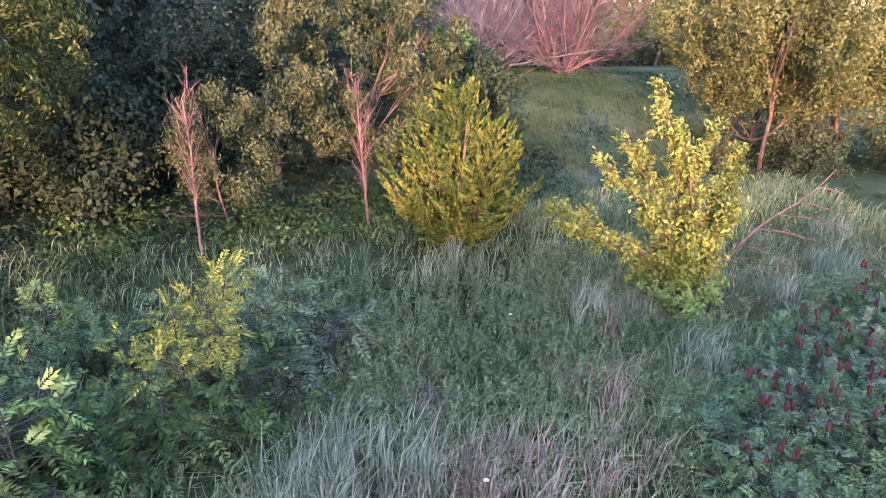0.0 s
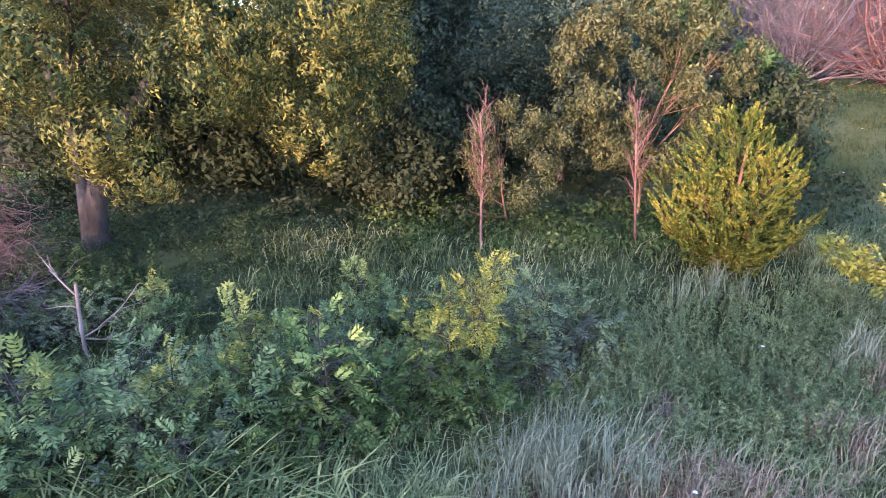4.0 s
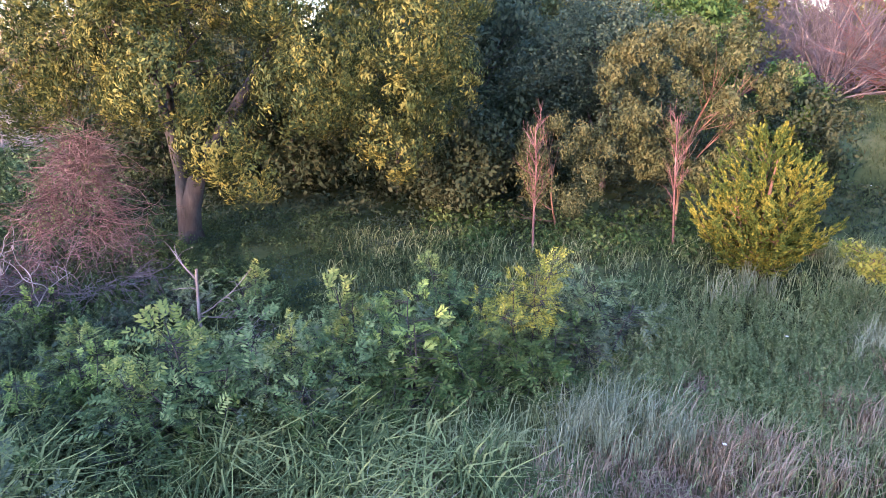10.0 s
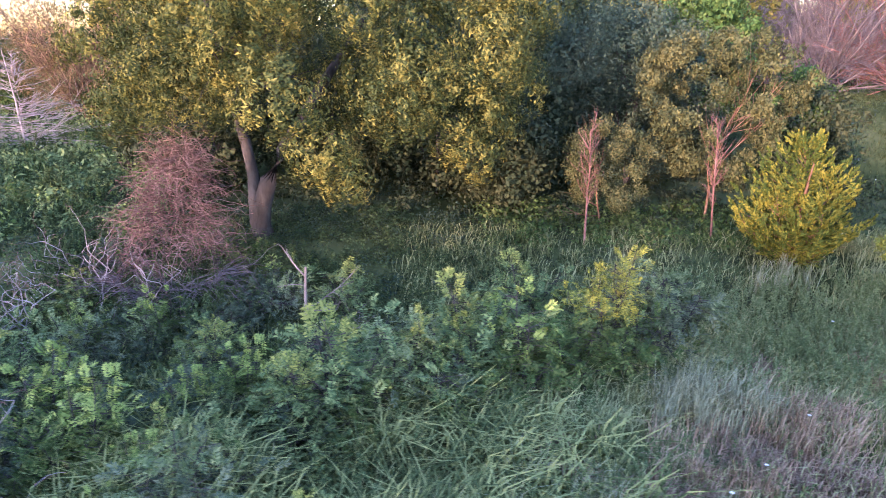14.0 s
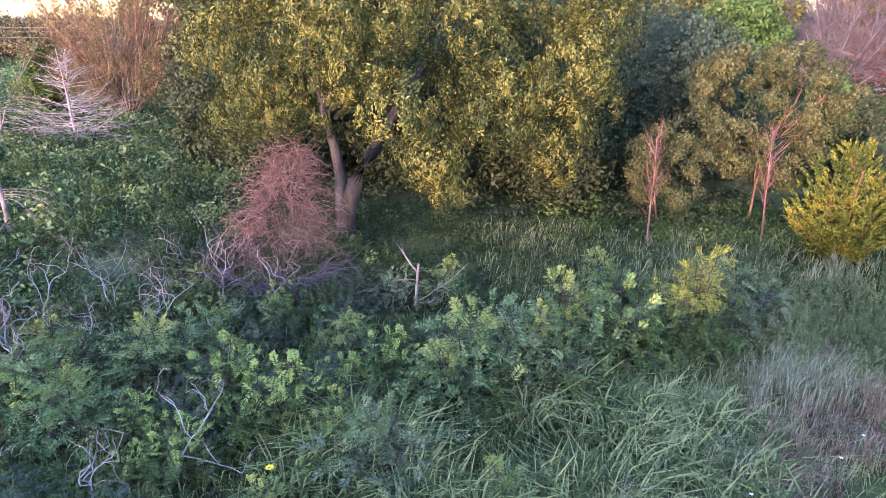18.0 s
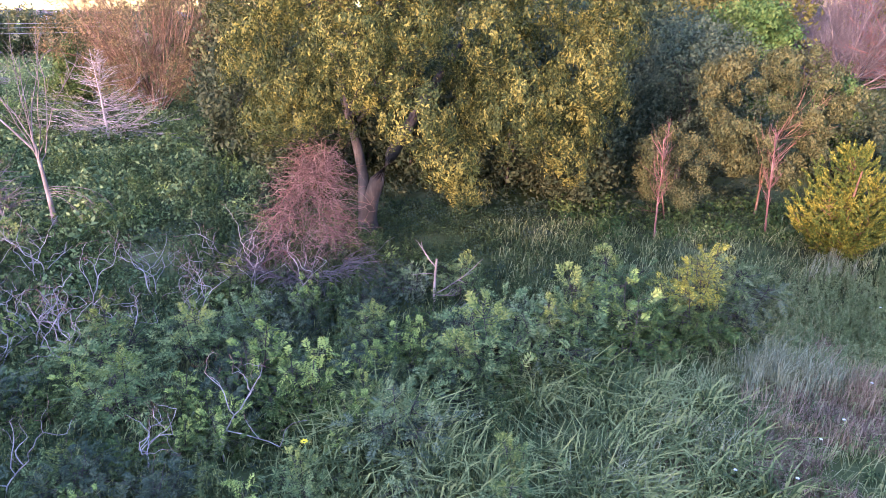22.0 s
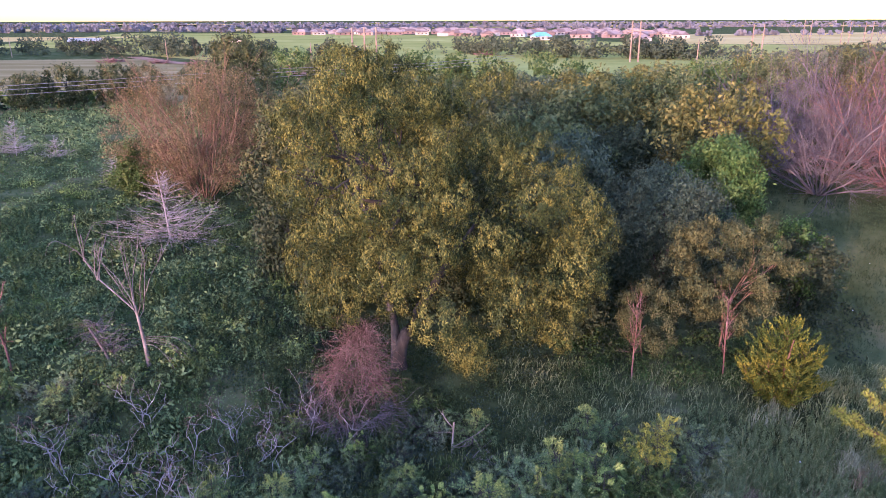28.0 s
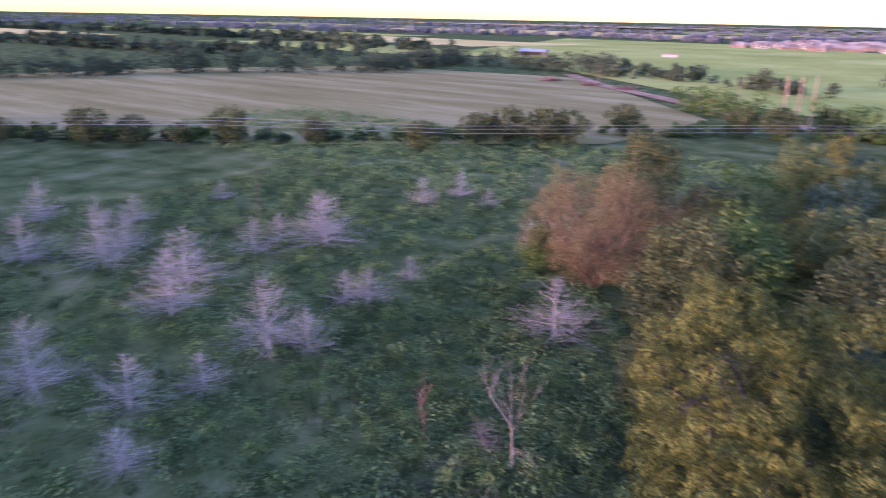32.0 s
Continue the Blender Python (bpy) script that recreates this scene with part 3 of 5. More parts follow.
put(sapling(3.5, "slim dead sapling with short pinkish twigs", 0.35), 7.55, 24.0)
put(sapling(3.8, "slim dead sapling with tangled twigs at the top", 0.3), 11.5, 24.2)
def build_dead_tree():
    root = thing("dead_tree", "pale dead tree with upright stems and an arching limb", "dead tree")
    trunk = (np.array([(0.05, 0, -0.2), (0, 0, 0.9), (-0.12, 0.05, 2.0), (-0.22, 0.05, 3.0)]), np.array([0.11, 0.085, 0.07, 0.055]))
    v, f = tubes([trunk], 9)
    part("trunk", mesh_quads("trunk", v, f, M["deadwood"], True), root, "bleached leaning trunk")
    for k in range(8):
        stem = limb((-0.22, 0.05, 2.9 - 0.1 * k), (0.16 * (k - 3), rng.normal(0, 0.18), 1), rng.uniform(3.2, 4.9), 0.022, 0.007, 0.10, 0.03, 9)
        lines = [stem]
        for q in range(5):
            i = int(rng.integers(3, 9))
            lines.append(limb(stem[0][i], (rng.normal(0, 0.35), rng.normal(0, 0.35), 1), rng.uniform(0.5, 1.3), 0.010, 0.004, 0.14, 0.0, 5))
        v, f = tubes(lines, 5)
        part("upright_stem", mesh_quads("upright_stem", v, f, M["deadwood"], True), root)
    bough = (np.array([(-0.2, 0.05, 2.7), (-0.9, 0.0, 3.5), (-1.6, 0.0, 4.2), (-2.1, 0.05, 5.0)]), np.array([0.04, 0.034, 0.028, 0.022]))
    v, f = tubes([bough], 6)
    limb_part = part("side_limb", mesh_quads("side_limb", v, f, M["deadwood"], True), root)
    lines = []
    for k in range(9):
        a = k * 2.4
        st = limb(bough[0][2 + k % 2] + rng.normal(0, 0.05, 3), (0.35 * math.cos(a), 0.35 * math.sin(a), 1), rng.uniform(1.2, 2.3), 0.022, 0.012, 0.10, -0.02, 7)
        lines.append(st)
        lines.append(limb(st[0][-1], (math.cos(a), math.sin(a), 0.35), rng.uniform(0.6, 1.1), 0.012, 0.005, 0.14, -0.42, 8))
    v, f = tubes(lines, 5)
    part("drooping_tip", mesh_quads("drooping_tip", v, f, M["deadwood"], True), limb_part)
    lines = []
    for k in range(5):
        arch = limb((-0.05, 0, 1.1 + 0.09 * k), (1, -0.25 + 0.12 * k, 0.5), 1.9 + 0.22 * k, 0.013, 0.005, 0.09, -0.17, 11)
        lines.append(arch)
        for i in range(6, 12):
            lines.append(limb(arch[0][i], (0.4, rng.normal(0, 0.3), -1), rng.uniform(0.25, 0.65), 0.007, 0.003, 0.2, 0, 5))
    v, f = tubes(lines, 5)
    part("arching_limb", mesh_quads("arching_limb", v, f, M["deadwood"], True), root, "bleached limb arching to the ground")
    put(root, -13.9, 24.1)
    root = thing("dead_tree", "leaning grey dead stem in a tangle of fine twigs", "dead tree")
    stem = limb((0, 0, -0.1), (-0.55, 0.1, 1), 2.1, 0.075, 0.045, 0.04, 0, 6)
    v, f = tubes([stem], 7)
    part("trunk", mesh_quads("trunk", v, f, M["deadwood"], True), root)
    lines = []
    for k in range(110):
        a = rng.uniform(0, 6.283)
        lines.append(limb(stem[0][int(rng.integers(2, 7))] + np.array((0.35, 0, 0.1)), (math.cos(a), math.sin(a), 0.35), rng.uniform(0.6, 1.7), 0.011, 0.004, 0.22, -0.03, 6))
    v, f = tubes(lines, 3)
    part("twig_mass", mesh_quads("twig_mass", v, f, M["greytwig"]), root, "grey-violet tangle of fine twigs", "stuff")
    put(root, -15.6, 24.2)


build_dead_tree()
put(bare_tree("dead_tree", "thin bare dead tree in the weeds", "redtwig", 5.0, 0.06, 2, 6, 0.45, 0.08, 1, 0, 0.35, 0.06), -19.8, 23.4)
def spreading_tree(mat, label):
    root = thing("bare_spreading_tree", label, "dead tree", "bare spreading trees")
    for k in range(20):
        a, r = k * 2.4, 0.2 + 2.2 * (k / 20)
        lines = branching((0.3 * math.cos(a), 0.3 * math.sin(a), 0.1), (r * math.cos(a), r * math.sin(a), 1), rng.uniform(6.5, 9.0), 0.062, 3, 6, 0.14, 0.03, 0.45, 0.5, 5, 0, 0.15)
        v, f = tubes(lines[:1], 6)
        stem = part("stem", mesh_quads("stem", v, f, M[mat], True), root)
        v, f = tubes(lines[1:], 3)
        part("branchwork", mesh_quads("branchwork", v, f, M[mat], True), stem, kind="stuff")
    return root


# grey-violet for the shaded trees, red for the sunlit one: light put into colour
spread_tree = put(spreading_tree("greytwig", "wide bare tree with fine twigs in shade-grey violet"), 25.0, 46.0)
again(spread_tree, 22.5, 52.5, 4.0, 0.95)
again(spread_tree, 32.0, 57.0, 1.0, 1.3)
put(spreading_tree("redtwig", "wide bare tree with fine twigs in sunlit red"), 30.5, 45.2)
def build_snag():
    root = thing("snag", "broken pale snag with a bent tip and an arching branch", "dead tree")
    stem = limb((0.1, 0, -0.1), (-0.06, 0, 1), 1.95, 0.042, 0.03, 0.03, 0, 8)
    v, f = tubes([stem], 8)
    trunk = part("stem", mesh_quads("stem", v, f, M["deadwood"], True), root)
    tip = limb(stem[0][-2], (-0.75, 0, 0.85), 0.85, 0.024, 0.008, 0.06, 0.08, 6)
    lines = [tip] + [limb(tip[0][i], (-0.5, rng.normal(0, 0.4), 0.9), rng.uniform(0.25, 0.5), 0.010, 0.004, 0.12, 0, 4) for i in (2, 3, 4, 5)]
    lines.append(limb(stem[0][6], (-1, 0.1, 0.25), 0.75, 0.014, 0.005, 0.1, -0.08, 5))
    v, f = tubes(lines, 5)
    part("bent_tip", mesh_quads("bent_tip", v, f, M["deadwood"], True), trunk)
    for way, ln in (((1, -0.1, 0.45), 1.5), ((0.5, 0.2, -0.15), 0.8)):
        arm = limb((0.05, 0, 0.75), way, ln, 0.02, 0.008, 0.07, 0.05, 7)
        lines = [arm]
        for i in (3, 4, 5, 6, 7):
            lines.append(limb(arm[0][i], (0.6, rng.normal(0, 0.5), rng.uniform(0.1, 0.9)), rng.uniform(0.25, 0.55), 0.012, 0.005, 0.15, 0.03, 4))
        v, f = tubes(lines, 5)
        part("branch", mesh_quads("branch", v, f, M["deadwood"], True), root)
    put(root, -0.1, 18.9)


build_snag()


def fallen(name, label, x, y, mat, n, length, turn):
    root = thing(name, label, "dead branch")
    for k in range(n):
        a = turn + rng.uniform(-1.1, 1.1)
        lines = branching((rng.uniform(-0.5, 0.5), rng.uniform(-0.3, 0.3), rng.uniform(0.1, 0.5)), (math.cos(a), math.sin(a), 0.14), length * rng.uniform(0.6, 1), 0.015, 2, 4, 0.22, 0.0, 0.55, 0.6, 7)
        v, f = tubes(lines[:1], 5)
        main = part("branch", mesh_quads("branch", v, f, M[mat], True), root)
        v, f = tubes(lines[1:], 4)
        part("twig_mass", mesh_quads("twig_mass", v, f, M[mat], True), main, kind="stuff")
    return put(root, x, y)


fallen("fallen_branches", "tangle of grey-violet fallen dead branches", -0.9, 19.8, "greytwig", 13, 1.6, 2.6)
fallen("fallen_branches", "dead branch arching out of the weeds", 0.5, 18.9, "deadwood", 4, 1.2, 0.2)
fallen("fallen_branches", "grey fallen branches below the vine heap", -3.2, 20.4, "greytwig", 12, 1.9, 3.6)


def build_vine_heap():
    root = thing("vine_heap", "tall heap of dead red-brown vines beside the trunk", "dead vines")
    lines = []
    for k in range(950):
        a, u = rng.uniform(0, 6.283), rng.random()
        z = 0.7 + 3.2 * u
        r = 1.42 * (1.06 - u) ** 0.9 * rng.uniform(0.5, 1.0) * (1 + 0.22 * math.sin(3 * a + 4 * u) + 0.12 * math.sin(7 * a))
        top = np.array((0.75 * u + r * math.cos(a), r * math.sin(a), z + rng.normal(0, 0.2)))
        out = np.array((math.cos(a) * 0.7 + rng.normal(0, 0.5), math.sin(a) * 0.7 + rng.normal(0, 0.5), rng.uniform(-0.3, 0.6)))
        lines.append(limb(top, out, rng.uniform(0.6, 1.7), 0.0095, 0.004, 0.36, -0.14, 7))
    for k in range(60):
        a = rng.uniform(0, 6.283)
        lines.append(limb((0.6 + 0.35 * math.cos(a), 0.35 * math.sin(a), 3.3), (math.cos(a) * 0.4, math.sin(a) * 0.4, 1), rng.uniform(0.5, 1.1), 0.012, 0.005, 0.2, -0.1, 6))
    v, f = tubes(lines, 3)
    part("vine_mass", mesh_quads("vine_mass", v, f, M["vines"]), root, kind="stuff")
    lines = []
    for k in range(220):
        a = rng.uniform(0, 6.283)
        lines.append(limb((1.3 * math.cos(a), 1.1 * math.sin(a), 0.2), (math.cos(a), math.sin(a), 0.5), rng.uniform(0.8, 2.0), 0.014, 0.005, 0.24, -0.07, 7))
    v, f = tubes(lines, 4)
    part("twig_mass", mesh_quads("twig_mass", v, f, M["greytwig"]), root, "grey twigs at the foot", "stuff")
    put(root, -4.35, 21.4)


build_vine_heap()


def stick_shrub(height, stems):
    root = thing("dead_shrub", "twisted bare pale shrub standing in weeds", "dead shrub", "dead thicket shrubs")
    for k in range(stems):
        a = k * 2.2 + rng.uniform(0, 1)
        main = limb((0, 0, -0.05), (0.30 * math.cos(a), 0.30 * math.sin(a), 1), height * rng.uniform(0.5, 0.7), 0.019, 0.012, 0.20, 0.10, 9, 0.34)
        lines, twigs = [main], []
        for i in (4, 6, 8, 9):
            out = rng.uniform(0, 6.283)
            arm = limb(main[0][i], (0.75 * math.cos(out), 0.75 * math.sin(out), 0.8), height * rng.uniform(0.28, 0.5), 0.011, 0.007, 0.24, 0.10, 7, 0.34)
            lines.append(arm)
            for j in (4, 7):
                tip = limb(arm[0][j], unit(rng.normal(0, 0.6, 3) + np.array((0, 0, 0.7))), height * rng.uniform(0.15, 0.3), 0.007, 0.004, 0.26, 0.05, 6, 0.3)
                lines.append(tip)
                for i2 in (3, 5, 6):
                    twigs.append(limb(tip[0][i2], unit(rng.normal(0, 0.8, 3) + np.array((0, 0, 0.2))), rng.uniform(0.15, 0.38), 0.0050, 0.0028, 0.34, 0.0, 5, 0.25))
        v, f = tubes(lines, 5)
        stem = part("stem", mesh_quads("stem", v, f, M["palestick"], True), root)
        v, f = tubes(twigs, 3)
        part("twig_mass", mesh_quads("twig_mass", v, f, M["redtwig"]), stem, "pinkish fine twigs", "stuff")
    return root


sticks = [stick_shrub(2.2, 1), stick_shrub(2.5, 2), stick_shrub(2.0, 2), stick_shrub(2.6, 1)]
spots = [(-5.2, 11.65), (-8.3, 14.9), (-6.9, 18.9), (-4.1, 19.1), (-10.2, 16.4), (-5.6, 19.9), (-10.6, 15.5), (-3.9, 12.1), (-7.3, 10.6), (-8.3, 19.4), (-10.1, 17.4), (-6.6, 18.2), (-6.5, 20.9), (-11.7, 16.8), (-8.0, 17.0), (-9.2, 17.6), (-12.6, 18.4), (-11.9, 19.8), (-7.4, 20.0), (-9.6, 15.6), (-12.8, 15.6), (-14.2, 17.6), (-13.4, 13.6)]
for k, (x, y) in enumerate(spots):
    if k < 4:
        put(sticks[k], x, y)
    else:
        again(sticks[k % 4], x, y, rng.uniform(0, 6.28), rng.uniform(0.9, 1.25))


def dead_conifer(height, width):
    root = thing("dead_conifer", "bleached dead cedar with bare drooping branches", "dead tree", "bleached dead cedars")
    v, f = tubes([limb((0, 0, -0.1), (0, 0, 1), height, 0.065, 0.010, 0.03, 0, 8)], 7)
    part("trunk", mesh_quads("trunk", v, f, M["bleached"], True), root)
    lines = []
    for k in range(int(120 * height / 4)):
        u = 0.08 + 0.86 * rng.random() ** 1.7
        a = k * 2.4 + rng.uniform(-0.5, 0.5)
        ln = (width * 1.3 * (1.0 - u) ** 1.1 + 0.2) * rng.uniform(0.45, 1.1)
        b = limb((0, 0, height * u), (math.cos(a), math.sin(a), 0.45 - 0.5 * (1 - u)), ln, 0.015, 0.005, 0.11, 0.03, 8)
        lines.append(b)
        for q in range(6):
            i = int(rng.integers(2, 8))
            turn = rng.choice([-0.7, 0.7]) + rng.normal(0, 0.2)
            way = unit(b[0][i] - b[0][i - 1])
            side = np.array((-way[1], way[0], 0.1)) * turn
            lines.append(limb(b[0][i], way + side + np.array((0, 0, rng.normal(0, 0.12))), ln * rng.uniform(0.2, 0.42), 0.007, 0.003, 0.16, 0.02, 4))
    v, f = tubes(lines, 3)
    part("branchwork", mesh_quads("branchwork", v, f, M["bleached"], True), root, kind="stuff")
    return root


conifers = [dead_conifer(4.6, 3.4), dead_conifer(5.6, 3.1), dead_conifer(3.7, 2.5)]
spots = [(-20.2, 41.0, 1.0), (-36.7, 25.2, 1.0), (-55.8, 39.0, 0.9), (-72.8, 22.7, 1.0), (-64.4, 26.8, 1.15), (-34.0, 26.8, 0.85), (-51.5, 45.4, 1.25), (-85.5, 30.1, 0.9), (-77.2, 37.6, 0.9), (-53.3, 29.0, 1.15), (-48.2, 24.0, 1.05), (-38.4, 35.4, 0.75), (-36.9, 36.7, 0.65), (-37.1, 43.0, 0.45), (-38.5, 14.7, 1.0), (-36.5, 19.1, 0.6), (-45.7, 11.7, 0.95), (-78.8, 51.7, 0.7), (-54.8, 67.4, 0.75), (-52.8, 73.5, 0.7), (-47.1, 72.3, 0.6), (-32.6, 10.7, 0.6), (-54.4, 47.4, 0.9), (-57.0, 43.5, 0.8), (-68.5, 31.5, 0.8), (-31.0, 58.5, 0.7), (-34.5, 62.0, 0.65)]
for k, (x, y, s) in enumerate(spots):
    if k < 3:
        put(conifers[k], x, y, 0, 1.2)
    else:
        again(conifers[k % 3], x, y, rng.uniform(0, 6.28), s * 1.2)


# ---- cedar, yellow tree, bushes ----
def build_cedar():
    root = thing("cedar_tree", "yellow-green cedar with feathery pointed sprays", "tree")
    v, f = tubes([limb((0, 0, -0.2), (0, 0, 1), 3.4, 0.11, 0.02, 0.02)], 8)
    part("trunk", mesh_quads("trunk", v, f, M["redbark"], True), root)
    cs, ds, sticks = [], [], []
    leaders = [(0.0, 0.0, 3.6, 2.0, 66), (0.75, -0.3, 2.75, 1.35, 30), (-0.8, -0.3, 2.3, 1.45, 30), (1.35, 0.2, 2.2, 1.1, 22), (-1.3, 0.4, 1.4, 1.2, 18), (0.2, -1.1, 1.8, 1.25, 26), (0.1, 1.1, 2.2, 1.2, 18)]
    for tx, ty, tz, w, count in leaders:
        for k in range(count):
            u = (k + rng.random()) / count
            z = tz * (0.07 + 0.9 * u)
            a = k * 2.4 + rng.uniform(-0.5, 0.5)
            ln = (w * (1.0 - u) ** 1.05 * (0.75 + 0.25 * min(1.0, u * 5)) + 0.42) * rng.uniform(0.75, 1.15)
            p = np.array((tx * z / tz, ty * z / tz, z))
            out = np.array((math.cos(a), math.sin(a), 0.28 + 0.9 * u * u))
            bend = np.array((-math.sin(a), math.cos(a), 0)) * rng.normal(0, 0.12)
            steps = max(4, int(ln / 0.16))
            for j in range(steps):
                q = (j + rng.random()) / steps
                root_p = p + out * ln * q * (1 - 0.15 * q) + bend * ln * q * q + np.array((0, 0, 0.38 * ln * q ** 2.2))
                way = unit(out + np.array((0, 0, 0.9 * q)) + rng.normal(0, 0.5, 3))
                m = 34
                t = rng.random((m, 1)) ** 0.8
                reach = (0.44 - 0.16 * q) * rng.uniform(0.7, 1.2)
                cs.append(root_p + way * reach * t + rng.normal(0, 0.032, (m, 3)) * (1.2 - t))
                ds.append(unit(way + rng.normal(0, 0.3, (m, 3))))
            sticks.append(limb(p, out, ln * 0.75, 0.014, 0.004, 0.05, 0.04, 4))
    v, f = tubes(sticks, 3)
    part("branchwork", mesh_quads("branchwork", v, f, M["redbark"]), root, kind="stuff")
    c, d = np.concatenate(cs), np.concatenate(ds)
    v, f = needles(c, d, 0.105, 0.2)
    part("crown", mesh_quads("crown", v, f, M["cedar"]), root, "feathery gold and green sprays")
    put(root, 13.1, 22.4)


build_cedar()


def bush(name, label, mat, height, width, n_stems=6, clumps=90, per=22, leaf=0.13, tall=1.0, bark="bark", group="", clump=0.24, droop=0.3, category="bush", low=0.22, fan=0.24, feather=0, top="", pale_from=0.62):
    """A shrub of upright stems, each with clumps of leaves along its upper part."""
    root = thing(name, label, category, group)
    lines, cs, ds, young = [], [], [], []
    per_stem = max(1, clumps // n_stems)
    for k in range(n_stems):
        a = k * 2.4 + rng.uniform(0, 0.6)
        r = width * 0.5 * math.sqrt((k + 0.3) / n_stems)
        h = height * rng.uniform(0.6, 1.0) * (1.05 - 0.35 * r / (width * 0.5))
        if k == 0:
            h = height
        line = limb((r * 0.3 * math.cos(a), r * 0.3 * math.sin(a), -0.05), (r * 0.7 * math.cos(a), r * 0.7 * math.sin(a), h), math.hypot(h, r * 0.7), 0.022, 0.006, 0.06, 0.0, 8)
        lines.append(line)
        pts = line[0]
        for q in range(per_stem):
            u = rng.uniform(low, 1.0)
            i = min(int(u * 8), 7)
            p = pts[i] + (pts[i + 1] - pts[i]) * (u * 8 - i)
            spread = width * fan * (1.15 - 0.75 * u)
            o = rng.normal(0, 1, 3) * np.array((spread, spread, 0.1))
            lines.append((np.array([p, p + o]), np.array([0.008, 0.004])))
            young.append(p[2] > height * pale_from and u > 0.45)
            if feather:
                m = 2
                cs.append(np.repeat((p + o)[None], m, 0) + rng.normal(0, 0.05, (m, 3)))
                ds.append(unit(o) * 0.7 + rng.normal(0, 0.6, (m, 3)) + np.array((0, 0, 0.45)))
            else:
                cs.append(p + o + rng.normal(0, clump * 0.5, (per, 3)))
                ds.append(np.repeat(unit(o + np.array((0, 0, 0.05)))[None], per, 0))
    v, f = tubes(lines, 3)
    part("stem", mesh_quads("stem", v, f, M[bark], True), root)
    # pale top: young leaves on the shrubs, painted sunlight on the tall bush
    for name_, mat_, wanted, label_ in (("foliage", mat, False, ""), ("young_leaves", top, True, "paler top, young leaves and painted sunlight")):
        pick = [i for i in range(len(cs)) if (young[i] and top != "") == wanted]
        if not pick:
            continue
        c, d = np.concatenate([cs[i] for i in pick]), np.concatenate([ds[i] for i in pick])
        if feather:
            v, f = pinnate(c, d, feather, 7, leaf)
        else:
            v, f = leaf_quads(c, d, leaf, droop, 0.5, 0.7)
        part(name_, mesh_quads(name_, v, f, M[mat_]), root, label_)
    return root


def leaf_shoots(lines, n, reach, leaf, start=0.3):
    """Drooping leaves in ranks along short shoots that leave each stem."""
    twigs, cs, ds = [], [], []
    for pts, rad in lines:
        m = len(pts) - 1
        for q in range(n):
            u = start + (1 - start) * (q + rng.random()) / n
            i = min(int(u * m), m - 1)
            p = pts[i] + (pts[i + 1] - pts[i]) * (u * m - i)
            way = unit(unit(pts[i + 1] - pts[i]) * 0.7 + rng.normal(0, 0.75, 3) + np.array((0, 0, 0.3)))
            ln = reach * rng.uniform(0.5, 1.2) * (1.15 - 0.6 * u)
            tw = limb(p, way, ln, 0.007, 0.003, 0.08, -0.06, 4)
            twigs.append(tw)
            k = 22
            s = rng.random(k) ** 0.7
            w = tw[0][-1] - tw[0][0]
            cs.append(tw[0][0] + w * s[:, None] + rng.normal(0, 0.045, (k, 3)) + np.array((0, 0, -0.03)))
            ds.append(np.repeat(np.array([[0.15 * w[0], 0.15 * w[1] - 0.35, 0.8]]), k, 0))
    v, f = leaf_quads(np.concatenate(cs), np.concatenate(ds), leaf, 0.7, 0.42, 0.55)
    return twigs, v, f


